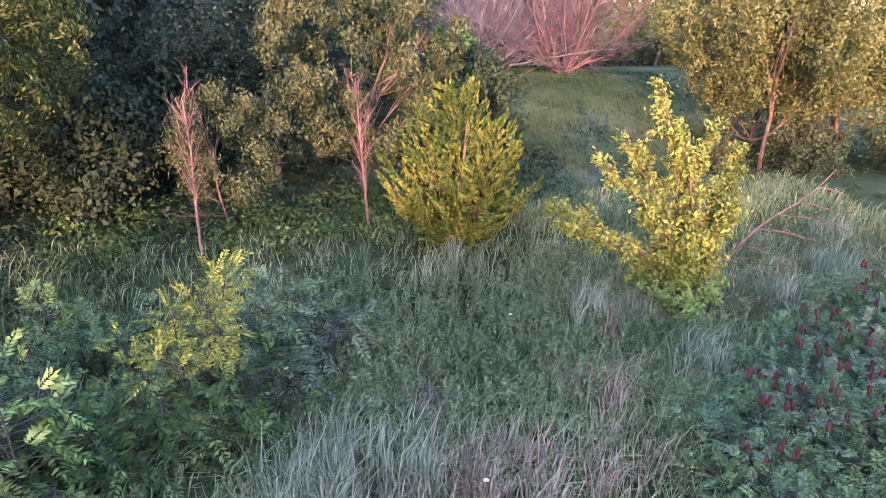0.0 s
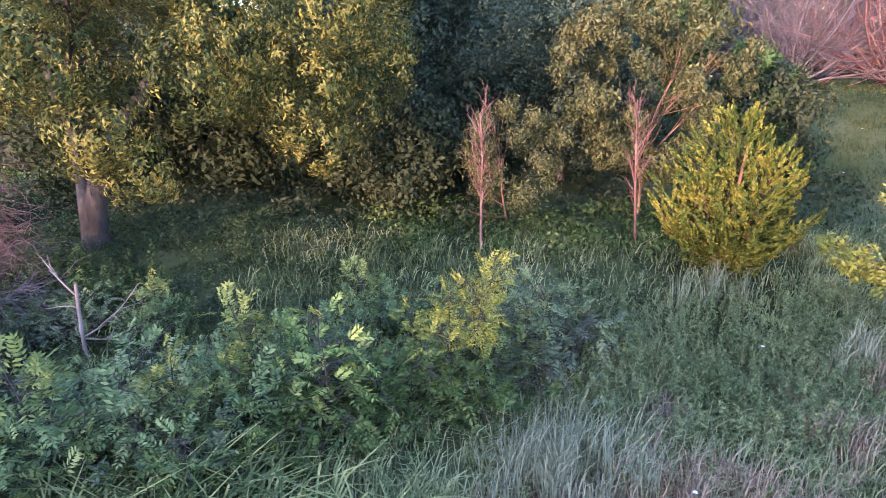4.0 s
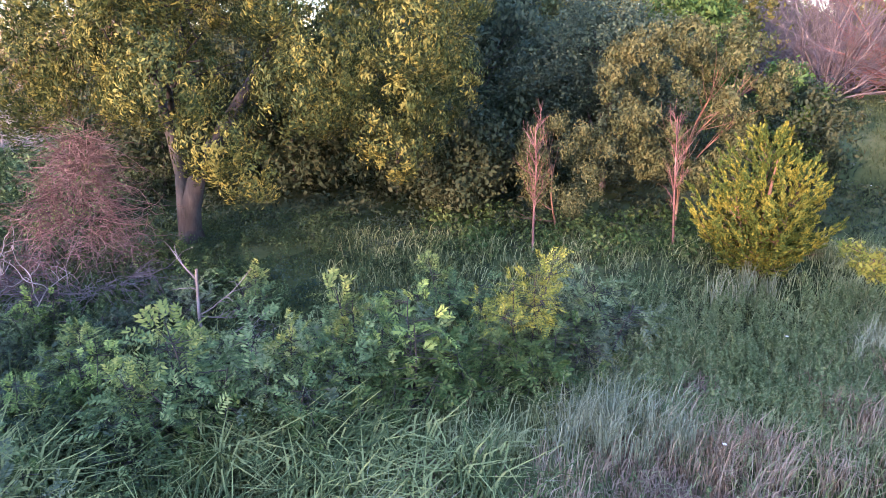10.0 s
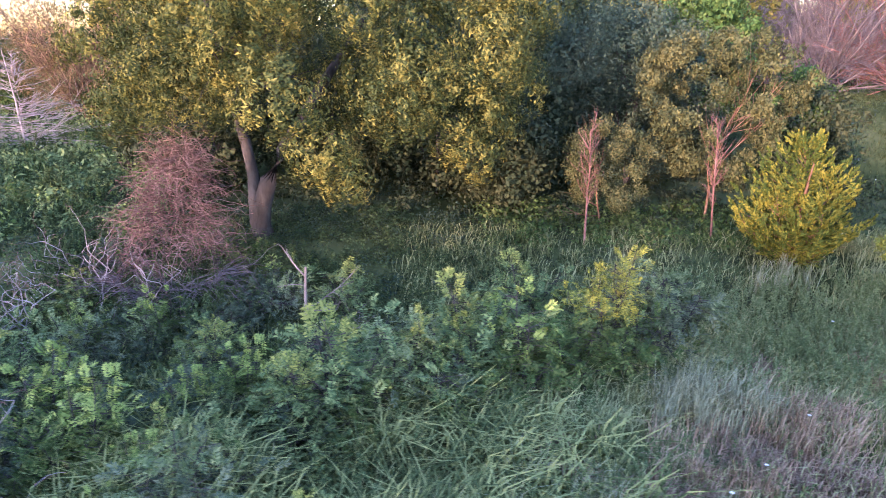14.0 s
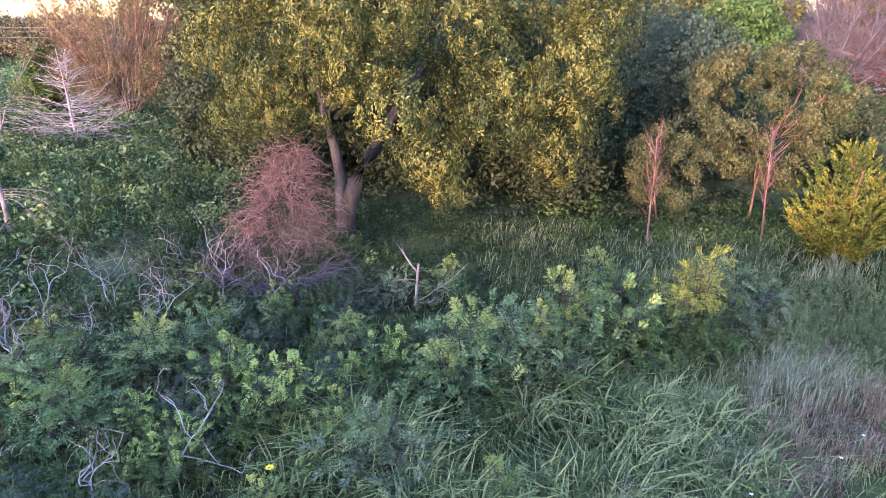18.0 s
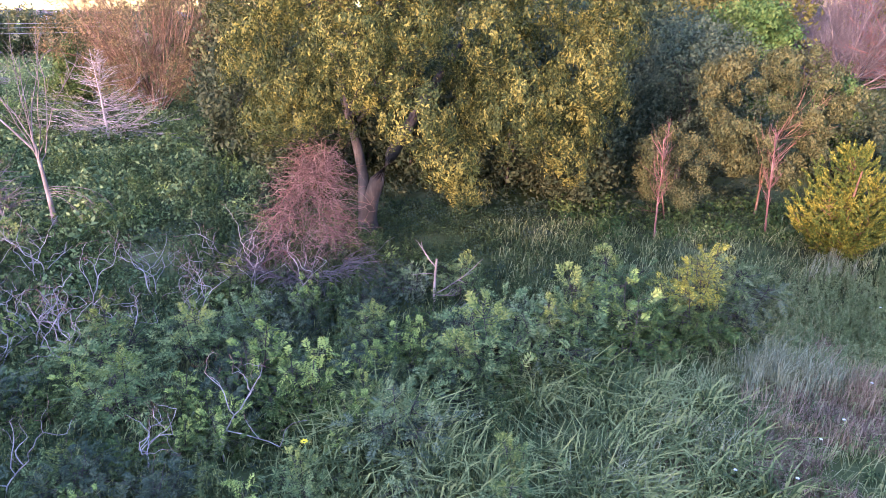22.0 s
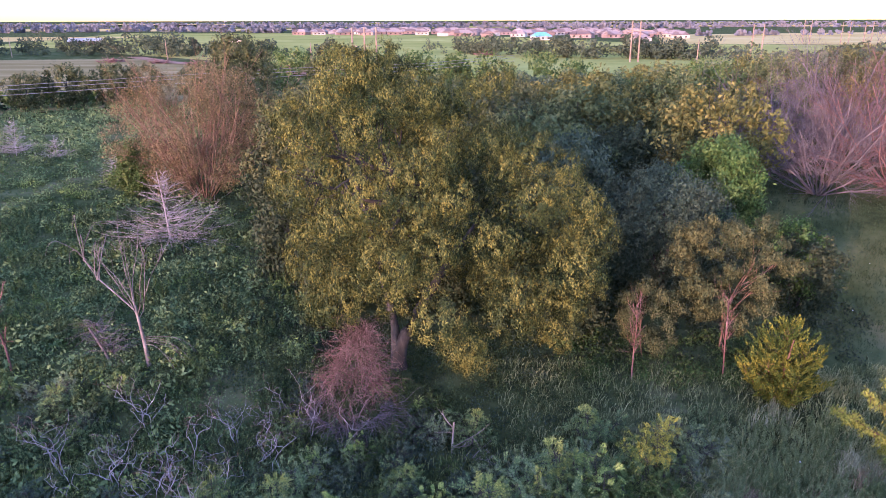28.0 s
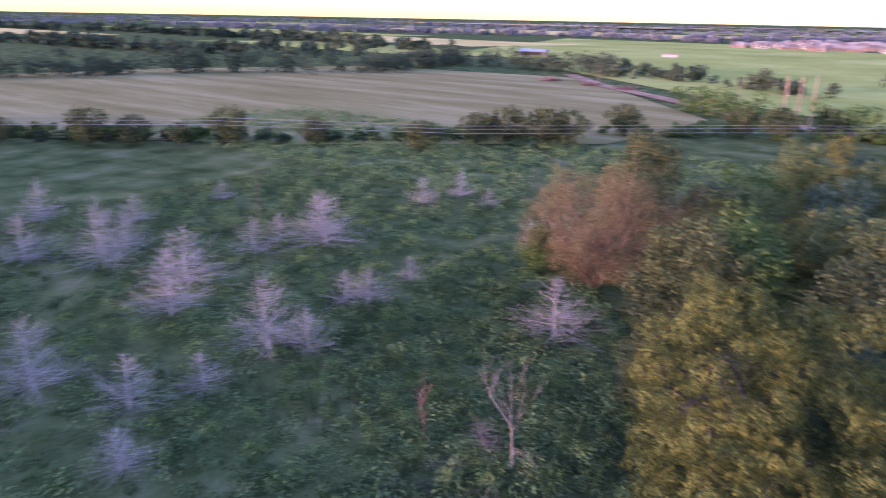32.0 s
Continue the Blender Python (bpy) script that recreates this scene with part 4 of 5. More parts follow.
def build_yellow_tree():
    root = thing("yellow_tree", "small multi-stemmed tree with sunlit yellow leaves", "tree")
    side = np.array((0.93, -0.37, 0))
    deep = np.array((0.37, 0.93, 0))
    lines = []
    for o, dp, h in ((-0.6, 0.0, 4.25), (-0.35, -0.3, 3.5), (-1.2, 0.1, 3.3), (-1.7, -0.3, 3.0), (-2.5, -0.2, 2.3), (-2.1, 0.3, 1.8), (0.35, 0.2, 3.5), (0.85, -0.1, 3.1), (0.0, 0.6, 3.3), (-0.9, -0.6, 2.4), (0.5, -0.5, 2.2), (-0.7, 0.7, 2.9), (0.9, 0.5, 2.4), (-0.2, -0.7, 1.7)):
        end = side * o + deep * dp + np.array((0, 0, h))
        foot = side * rng.uniform(-0.25, 0.3) + deep * rng.uniform(-0.15, 0.15)
        mid = foot + (end - foot) * 0.45 + np.array((0, 0, 0.12 * h)) - side * o * 0.12
        p = np.array([foot + np.array((0, 0, -0.1)), foot * 0.5 + mid * 0.5, mid, mid * 0.45 + end * 0.55 + np.array((0, 0, 0.05)), end])
        lines.append((p + rng.normal(0, 0.025, p.shape), np.array([0.04, 0.032, 0.024, 0.014, 0.006])))
    for stem in lines:
        v, f = tubes([stem], 6)
        part("stem", mesh_quads("stem", v, f, M["redbark"], True), root)
    twigs, v, f = leaf_shoots(lines, 48, 0.52, 0.105, 0.24)
    part("foliage", mesh_quads("foliage", v, f, M["yellow"]), root, "drooping yellow-green leaves")
    v, f = tubes(twigs, 3)
    part("twig_mass", mesh_quads("twig_mass", v, f, M["redbark"]), root, kind="stuff")
    low = []
    for k in range(7):
        a = k * 0.9
        low.append(limb((0.2 * math.cos(a), 0.2 * math.sin(a), 0), (math.cos(a) * 0.5, math.sin(a) * 0.5, 0.8), 1.0, 0.012, 0.005, 0.1, 0, 5))
    tw, v, f = leaf_shoots(low, 14, 0.5, 0.10, 0.1)
    part("low_foliage", mesh_quads("low_foliage", v, f, M["lime"]), root, "greener leaves round the foot")
    bare = [limb((0.3, 0, 0.4), side * 0.75 + np.array((0, 0, 1)), 3.3, 0.03, 0.008, 0.08, 0, 8)]
    for k in range(9):
        bare.append(limb(bare[0][0][2 + k % 6], side + deep * rng.normal(0, 0.3) + np.array((0, 0, rng.uniform(-0.25, 0.3))), rng.uniform(0.6, 1.3), 0.012, 0.005, 0.1, -0.03, 6))
    v, f = tubes(bare, 5)
    part("dead_limb", mesh_quads("dead_limb", v, f, M["redtwig"], True), root, "bare reddish dead limb")
    put(root, 16.3, 18.6, 0, 1.12)


build_yellow_tree()
# the low sun on the upper half is put into its yellow leaves
put(bush("yellow_topped_bush", "tall green bush with yellowing leaves and painted sunlight at the top", "shrub", 2.7, 1.7, 11, 330, 34, 0.078, fan=0.16, low=0.08, feather=0.3, top="yellow", pale_from=0.42), 7.05, 18.3)
shrubs = [bush("leafy_shrub", "green feathery-leaved shrub with yellowish tips", "shrub", 1.6, 1.5, 8, 150, 15, 0.085, group="meadow shrubs", feather=0.30, top="sprout"),
          bush("leafy_shrub", "grey-green feathery shrub in the meadow", "greyshrub", 1.4, 1.7, 9, 140, 15, 0.082, group="meadow shrubs", feather=0.28, top="forb"),
          bush("leafy_shrub", "upright shrub with light green young leaves", "green", 1.7, 1.1, 6, 130, 18, 0.085, group="meadow shrubs", feather=0.24, top="lime", pale_from=0.5),
          bush("leafy_shrub", "low dark green shrub in the meadow", "green", 1.0, 1.6, 8, 120, 15, 0.082, group="meadow shrubs", feather=0.27),
          bush("leafy_shrub", "shaded blue-green feathery shrub", "teal", 1.3, 1.6, 8, 140, 15, 0.082, group="meadow shrubs", feather=0.28)]
named = [(5.0, 16.6, 2, 1.4), (3.9, 17.0, 0, 1.4), (5.3, 20.0, 0, 1.05), (1.45, 15.4, 0, 1.45), (3.0, 15.8, 0, 1.15), (2.4, 15.8, 1, 1.25), (3.7, 15.0, 3, 1.1), (-3.4, 18.6, 2, 0.9), (-0.6, 15.6, 2, 0.95), (7.5, 17.6, 3, 1.3), (6.6, 17.5, 3, 1.2), (8.6, 18.9, 1, 1.3), (5.9, 17.2, 3, 1.25), (4.4, 17.8, 1, 1.1),
         (-3.8, 14.5, 2, 1.1), (-2.6, 13.6, 2, 1.15), (-1.5, 14.8, 2, 0.8), (-3.1, 13.3, 3, 1.0), (-0.45, 12.3, 1, 1.15), (-1.5, 12.9, 2, 0.7), (0.9, 14.7, 0, 1.0), (-3.9, 12.3, 2, 0.8), (2.0, 14.6, 3, 1.0), (4.6, 15.8, 3, 1.0), (3.4, 16.6, 0, 1.0), (-5.6, 15.9, 0, 1.1), (-7.6, 15.2, 0, 1.2), (-4.9, 17.1, 1, 1.0), (-6.4, 13.4, 0, 1.1), (1.2, 17.2, 1, 0.8), (-1.6, 17.0, 3, 1.0), (2.6, 18.4, 1, 0.75), (18.9, 15.4, 3, 1.0), (19.8, 16.6, 0, 0.9), (8.3, 19.6, 1, 1.05)]
first = {4}
put(shrubs[4], -9.4, 13.2, 1.0)
for x, y, k, s in named:
    if k in first:
        again(shrubs[k], x, y, rng.uniform(0, 6.28), s)
    else:
        first.add(k)
        put(shrubs[k], x, y, rng.uniform(0, 6.28), s)
for k in range(210):
    x, y = rng.uniform(-19, 2.0), rng.uniform(9.0, 23)
    if x < -5 and y > 15 and k % 2 or x > 1.5 - (y - 14) * 0.1 and y > 17 or math.hypot(x + 4.3, y - 21.4) < 2.0:
        continue
    again(shrubs[int(rng.choice([0, 1, 2, 3, 3, 4, 4]))], x, y, rng.uniform(0, 6.28), rng.uniform(0.5, 0.9))


edge_bush = tagged(bush("clearing_bush", "olive bush below the clearing trees", "olive", 2.2, 2.6, 9, 150, 22, 0.13, bark="redbark", clump=0.26, low=0.1), group="bushes at the clearing")
put(edge_bush, 28.2, 25.6)
for x, y, s in ((31.4, 24.2, 0.9), (25.6, 27.0, 0.7), (33.2, 25.6, 1.0), (29.6, 27.0, 1.0)):
    again(edge_bush, x, y, x, s)


# ---- grass and weeds ----
def blades(name, xs, ys, height, lean, width, mat, label):
    n = len(xs)
    z = heights(xs, ys)
    root = np.stack([xs, ys, z - 0.03], 1)
    h = height * rng.uniform(0.55, 1.25, n)
    a = rng.uniform(0, 6.283, n)
    way = np.stack([np.cos(a), np.sin(a), np.zeros(n)], 1)
    side = np.stack([-np.sin(a + 0.8), np.cos(a + 0.8), np.zeros(n)], 1) * (width * 0.5)
    ln = (lean * rng.uniform(0.3, 1.4, n) * h)[:, None]
    up = np.array((0, 0, 1.0))
    mid = root + up * (h * 0.6)[:, None] + way * ln * 0.35
    bend = rng.uniform(0.55, 1.0, n) - 0.35 * min(lean, 1.2) * rng.random(n)
    tip = root + up * (h * bend)[:, None] + way * ln
    v = np.stack([root - side, root + side, mid + side * 0.85, mid - side * 0.85, tip + side * 0.15, tip - side * 0.15], 1).reshape(-1, 3)
    b = np.arange(n)[:, None] * 6
    f = np.concatenate([b + np.array((0, 1, 2, 3)), b + np.array((3, 2, 4, 5))])
    thing(name, label, "grass", kind="stuff", me=mesh_quads(name, v, f, M[mat]))


def scatter(n, x0, x1, y0, y1, tufts, spread):
    cx, cy = rng.uniform(x0, x1, tufts), rng.uniform(y0, y1, tufts)
    k = rng.integers(0, tufts, n)
    return cx[k] + rng.normal(0, spread, n), cy[k] + rng.normal(0, spread, n)


def keep(xs, ys, test):
    ok = test(xs, ys)
    return xs[ok], ys[ok]


x, y = scatter(14000, -18, 26, -10, 8.4, 1500, 0.25)
blades("meadow_grass", x, y, 0.5, 0.7, 0.05, "grass", "meadow grass of the near field")
x, y = scatter(84000, 2, 26, 8, 25, 3800, 0.16)
thin = rng.random(len(x))
x, y = keep(x, y, lambda p, q: ((np.hypot((p - 8.4) / 3.4, (q - 12.8) / 2.4) > 1) | (thin < 0.3)) & ((q < 19.5) | (p > 15) | (thin < 0.35)))
blades("meadow_grass", x, y, 0.58, 0.7, 0.021, "grass", "dense green meadow grass in tufts")
x, y = scatter(22000, -20, 3, 6, 20, 1200, 0.16)
blades("meadow_grass", x, y, 0.55, 0.6, 0.026, "longgrass", "green grass between the weeds")
x, y = scatter(40000, 15, 36, 27, 58, 4200, 0.3)
blades("lawn_grass", x, y, 0.2, 0.7, 0.03, "lawn", "short dark green grass in the clearing")


def tufts(name, spots, per, spread, height, lean, mat, label, width=0.02):
    """Clumps of long grass, many tufts round each spot."""
    c = np.array(spots, float)
    c = np.repeat(c, 7, 0) + rng.normal(0, 0.34, (len(c) * 7, 2))
    k = rng.integers(0, len(c), per * len(spots))
    blades(name, c[k, 0] + rng.normal(0, spread, len(k)), c[k, 1] + rng.normal(0, spread, len(k)), height, lean, width, mat, label)


tufts("tall_blue_grass", [(8.35, 15.9), (8.95, 16.0), (7.9, 15.5), (8.5, 15.4), (9.1, 15.3), (14.4, 19.2), (14.7, 18.6), (18.4, 17.9), (20.6, 19.0), (14.6, 16.2), (18.3, 18.7), (22.6, 20.2), (12.3, 21.4), (3.3, 11.1), (5.1, 12.6), (3.8, 11.6), (16.9, 20.2)], 250, 0.10, 1.05, 0.36, "bluegrass", "tall blue-grey grass clumps", 0.017)
tufts("dry_grass", [(9.9, 15.5), (10.3, 15.3), (10.1, 14.8), (14.8, 18.2), (13.1, 16.9), (9.4, 14.9), (10.2, 14.4), (7.4, 14.2), (12.5, 16.1), (16.4, 19.6), (11.0, 15.2), (11.6, 14.6), (8.2, 13.2)], 170, 0.10, 0.8, 0.42, "tangrass", "dry tan and pinkish grass clumps", 0.017)
tufts("purple_grass", [(rng.uniform(4.6, 11.5), rng.uniform(10.4, 14.6)) for k in range(24)] + [(8.9, 15.7), (8.7, 15.2), (10.2, 17.6), (8.8, 16.0), (9.2, 13.6)], 380, 0.17, 0.42, 0.6, "purplegrass", "low purple-brown dried grass")
tufts("long_grass", [(rng.uniform(-1.6, 6.6), rng.uniform(10.4, 15.2)) for k in range(46)], 120, 0.08, 1.1, 1.0, "longgrass", "long arching green grass below the shrubs", 0.042)


def mounds(name, n, x0, x1, y0, y1, r0, r1, per, leaf, mat, label, keep_out=()):
    """Low heaps of leaves that cover the ground unevenly."""
    x, y, r = rng.uniform(x0, x1, n), rng.uniform(y0, y1, n), rng.uniform(r0, r1, n)
    ok = np.ones(n, bool)
    for a, b, c in keep_out:
        ok &= np.hypot(x - a, y - b) > c
    x, y, r = x[ok], y[ok], r[ok]
    n = len(x)
    pick = np.repeat(np.arange(n), per)
    d = unit(rng.normal(0, 1, (len(pick), 3)))
    d[:, 2] = np.abs(d[:, 2])
    tall = rng.uniform(0.45, 1.0, n)
    p = np.stack([x, y, heights(x, y)], 1)[pick] + d * (r[pick] * rng.uniform(0.6, 1.15, len(pick)))[:, None] * np.stack([np.ones(len(pick)), np.ones(len(pick)), tall[pick]], 1)
    v, f = leaf_quads(p, d, leaf, 0.0, 0.5, 0.8)
    thing(name, label, "weeds", kind="stuff", me=mesh_quads(name, v, f, M[mat]))


def spires(name, n, x0, x1, y0, y1, h0, h1, per, leaf, mat, label, bunch=5, spread=0.35):
    """Upright leafy stalks in loose bunches, wide at the foot and narrow at the tip."""
    x, y = scatter(n, x0, x1, y0, y1, max(1, n // bunch), spread)
    h = rng.uniform(h0, h1, n)
    pick = np.repeat(np.arange(n), per)
    u, a = rng.random(len(pick)) ** 0.8, rng.uniform(0, 6.283, len(pick))
    r = h[pick] * (0.20 * (1 - u) + 0.03) * rng.uniform(0.5, 1.2, len(pick))
    tilt = rng.normal(0, 0.12, (n, 2))[pick] * (h[pick] * u)[:, None]
    d = np.stack([np.cos(a), np.sin(a), np.full(len(pick), 0.7)], 1)
    p = np.stack([x[pick] + r * np.cos(a) + tilt[:, 0], y[pick] + r * np.sin(a) + tilt[:, 1], heights(x, y)[pick] + h[pick] * (0.08 + 0.92 * u)], 1)
    v, f = leaf_quads(p, d, leaf, 0.2, 0.34, 0.5)
    thing(name, label, "weeds", kind="stuff", me=mesh_quads(name, v, f, M[mat]))


spires("tall_weeds", 900, -18, 3, 8, 23, 0.5, 1.1, 55, 0.085, "weed", "upright leafy green weeds among the shrubs")
spires("tall_weeds", 260, -18, 3, 8, 23, 0.5, 1.0, 55, 0.08, "shrub", "lighter upright weeds among the shrubs")
spires("tall_weeds", 1100, -36, -6, 20, 48, 0.6, 1.3, 50, 0.12, "weed", "upright leafy weeds round the dead trees")
spires("tall_weeds", 600, -36, -6, 20, 48, 0.6, 1.3, 50, 0.11, "green", "dense green upright weeds round the dead trees")
spires("forbs", 1500, 9.4, 15.5, 15.6, 21.5, 0.35, 0.75, 60, 0.065, "forb", "fluffy light green forbs in the meadow", 12, 0.3)
spires("forbs", 500, 16, 25, 15, 23, 0.35, 0.8, 55, 0.07, "forb", "pale green forbs by the yellow tree", 10, 0.35)
spires("forbs", 200, 3, 12, 9.5, 19, 0.3, 0.6, 50, 0.06, "shrub", "small green forbs among the grass", 6, 0.3)
mounds("low_weeds", 780, -20, 4, 6, 28, 0.25, 0.6, 100, 0.10, "weed", "low green leafy weeds")
mounds("low_weeds", 380, -20, 4, 6, 28, 0.25, 0.6, 100, 0.09, "teal", "low blue-green leafy weeds")
mounds("low_weeds", 220, 3, 28, 9, 30, 0.2, 0.45, 70, 0.08, "weed", "low green weeds among the grass")
mounds("forbs", 90, 9.8, 15, 16.6, 21, 0.2, 0.4, 110, 0.06, "forb", "low light green forbs in the meadow")
mounds("low_weeds", 420, -34, -6, 20, 46, 0.35, 0.9, 90, 0.11, "weed", "leafy weeds below the dead trees")
mounds("low_weeds", 260, -34, -6, 20, 46, 0.35, 0.9, 90, 0.11, "shrub", "green leafy weeds below the dead trees")
mounds("thicket_weeds", 260, -12, 20, 25.5, 40, 0.4, 0.9, 80, 0.18, "darkleaf", "undergrowth below the trees in shade-dark colours")
mounds("field_weeds", 700, -90, -10, 4, 78, 0.8, 1.7, 90, 0.26, "shrub", "tall leafy weed clumps over the open ground")
mounds("field_weeds", 1500, -90, -10, 4, 78, 0.4, 1.2, 36, 0.25, "weed", "dark green weeds over the open ground")
mounds("field_weeds", 1300, -90, -10, 4, 78, 0.3, 1.0, 40, 0.2, "green", "pale grassy patches over the open ground")
mounds("field_weeds", 1300, -150, -18, 76, 128, 0.8, 1.8, 42, 0.42, "shrub", "green weedy strip before the far hedge")
mounds("field_weeds", 420, -36, -6.5, 14, 48, 0.5, 1.1, 150, 0.16, "shrub", "leafy bushy weeds round the dead trees")
mounds("field_weeds", 160, -60, -6.5, 14, 60, 0.5, 1.0, 120, 0.16, "lime", "yellow-green weed clumps in the open ground")
mounds("low_weeds", 90, -2, 6.5, 9.6, 15.0, 0.2, 0.5, 95, 0.085, "shrub", "leafy green weeds among the long grass")
mounds("low_weeds", 60, 0, 8, 9.6, 15.0, 0.2, 0.45, 95, 0.075, "forb", "pale green forbs among the long grass")
mounds("low_weeds", 260, -16, 26, -10, 8.4, 0.25, 0.6, 40, 0.13, "weed", "low weeds over the near meadow")
mounds("thicket_weeds", 300, -8, 13, 19.6, 26, 0.25, 0.6, 130, 0.075, "weed", "dark leafy weeds before the trees")
mounds("thicket_weeds", 160, -8, 13, 19.6, 26, 0.2, 0.5, 120, 0.07, "darkleaf", "low weeds before the trees in shade-dark colours")
mounds("thicket_weeds", 90, 4.5, 15, 23.6, 28, 0.4, 0.85, 110, 0.14, "green", "shaded green undergrowth beside the dead saplings")


# ---- distance ----
def tree_row(name, label, line, count, tree_h, width, mat="farwood", per=180, leaf=1.0, low=0.5):
    p = np.array(line, float)
    seg = np.r_[0, np.cumsum(np.linalg.norm(np.diff(p, axis=0), axis=1))]
    s = np.sort(rng.uniform(0, seg[-1], count))
    cx, cy = np.interp(s, seg, p[:, 0]), np.interp(s, seg, p[:, 1])
    lobes = []
    for a, b in zip(cx, cy):
        h = tree_h * rng.uniform(low, 1.15)
        a, b = a + rng.normal(0, width * 0.3), b + rng.normal(0, width * 0.3)
        for q in range(6):
            u, r = rng.random(), h * rng.uniform(0.16, 0.32)
            lobes.append((a + rng.normal(0, h * 0.24), b + rng.normal(0, h * 0.24), 0.6 + h * (0.15 + 0.7 * u), r, r, r * 0.85))
    c, d = crown_points(lobes, count * per, 0.3)
    v, f = leaf_quads(c, d, leaf, 0.2, 0.7)
    thing(name, label, "trees", kind="stuff", me=mesh_quads(name, v, f, M[mat]))


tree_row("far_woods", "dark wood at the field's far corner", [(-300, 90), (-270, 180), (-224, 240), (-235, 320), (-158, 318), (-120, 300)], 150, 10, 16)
tree_row("far_woods", "row of trees across the pasture", [(-150, 335), (-77, 300), (-37, 275)], 46, 7, 10)
tree_row("far_woods", "row of trees across the pasture", [(-23, 346), (44, 295), (100, 282)], 75, 8.5, 10)
tree_row("far_woods", "scrubby trees beside the right pasture", [(75, 150), (90, 170), (125, 235), (160, 262), (230, 290)], 90, 7, 20, "olive")
tree_row("far_woods", "scrubby trees beside the right pasture", [(70, 160), (100, 205), (150, 250), (200, 275), (300, 300)], 120, 7.5, 24)
tree_row("far_woods", "trees along the dirt track", [(-62, 205), (-44, 190), (-22, 180), (2, 172), (24, 168)], 46, 7.5, 7, "green", 200, 0.7)
tree_row("far_woods", "distant wooded band in haze-pale colours", [(-1100, 760), (-460, 1020), (-234, 945), (-200, 1010), (-60, 1340), (150, 1340), (420, 1250)], 420, 10, 40, "horizon", 50, 4)
tree_row("far_woods", "distant wooded band in haze-pale colours", [(210, 700), (500, 780), (1100, 1000)], 130, 6, 20, "horizon", 60, 3)
# these bands take their haze from the pale wood colour
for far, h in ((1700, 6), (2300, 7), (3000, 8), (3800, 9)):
    tree_row("far_woods", "wooded band near the horizon in haze-pale colours", [(far * math.sin(a), far * math.cos(a)) for a in np.linspace(-1.35, 0.8, 9)], 800, h, far * 0.06, "horizon", 22, far * 0.0035)
tree_row("far_woods", "distant hedges and woods", [(-1500, 300), (-900, 500), (-500, 480), (-330, 420)], 260, 10, 50, "farwood", 60, 4)
tree_row("far_woods", "distant hedges and woods", [(-900, 150), (-600, 250), (-420, 260), (-330, 330)], 150, 9, 20, "farwood", 70, 3)
rng = np.random.default_rng(21)
# unseen wood behind the camera, added to keep low sun off the meadow
tree_row("sunset_woods", "unseen tall wood added to shade the meadow", [(-230, -20), (-150, -50), (-90, -70), (-40, -72), (30, -62), (70, -45), (110, -20)], 620, 10.1, 4, "darkleaf", 190, 1.2, 0.86)

tree_row("hedge_scrub", "low bushes along the hay field hedge", [(-190, 30), (-138, 68), (-101, 97), (-66, 138), (-37, 163), (0, 180)], 150, 3.2, 6, "green", 110, 0.7)
tree_row("hedge_scrub", "low grey bushes along the hedge", [(-190, 26), (-138, 64), (-101, 92), (-70, 130)], 60, 2.6, 5, "darkleaf", 100, 0.6)
hedge_tree = leaf_tree("hedge_tree", "round hedge tree beside the hay field", "olive", 4.4, 8.4, 0.3, 24, 320, 13, 0.5, 0.45, lobe=0.3)
tagged(hedge_tree, group="hedge trees")
spots = [(-132.5, 60.0, 0.8), (-127, 66, 0.8), (-120, 72, 0.6), (-113.6, 79.0, 1.0), (-101.8, 91.0, 0.75), (-87.1, 106.0, 0.5), (-80.4, 99.0, 0.8), (-76, 112, 0.9), (-71.5, 116.8, 1.05), (-65.1, 121.3, 1.05), (-61.5, 124, 1.0), (-58.3, 145.8, 0.95), (-37, 163, 0.9), (-29, 164, 1.0), (-21, 177, 0.9), (-148, 50, 0.7)]
for k, (x, y, s) in enumerate(spots):
    if k == 0:
        put(hedge_tree, x, y)
    else:
        again(hedge_tree, x, y, k * 1.3, s)


def box(bm, x0, x1, y0, y1, z0, z1):
    v = [bm.verts.new(p) for p in itertools.product((x0, x1), (y0, y1), (z0, z1))]
    for q in ((0, 1, 3, 2), (4, 6, 7, 5), (0, 4, 5, 1), (2, 3, 7, 6), (0, 2, 6, 4), (1, 5, 7, 3)):
        bm.faces.new([v[i] for i in q])


def bm_mesh(name, bm, mat):
    bmesh.ops.recalc_face_normals(bm, faces=bm.faces)
    me = bpy.data.meshes.new(name)
    bm.to_mesh(me)
    bm.free()
    me.materials.append(M[mat])
    return me


def hip_roof(bm, x0, x1, y0, y1, z, h, inset):
    a = [bm.verts.new(p) for p in ((x0, y0, z), (x1, y0, z), (x1, y1, z), (x0, y1, z))]
    b = [bm.verts.new(p) for p in ((x0 + inset, (y0 + y1) / 2, z + h), (x1 - inset, (y0 + y1) / 2, z + h))]
    for q in ((a[0], a[1], b[1], b[0]), (a[1], a[2], b[1]), (a[2], a[3], b[0], b[1]), (a[3], a[0], b[0]), (a[3], a[2], a[1], a[0])):
        bm.faces.new(q)


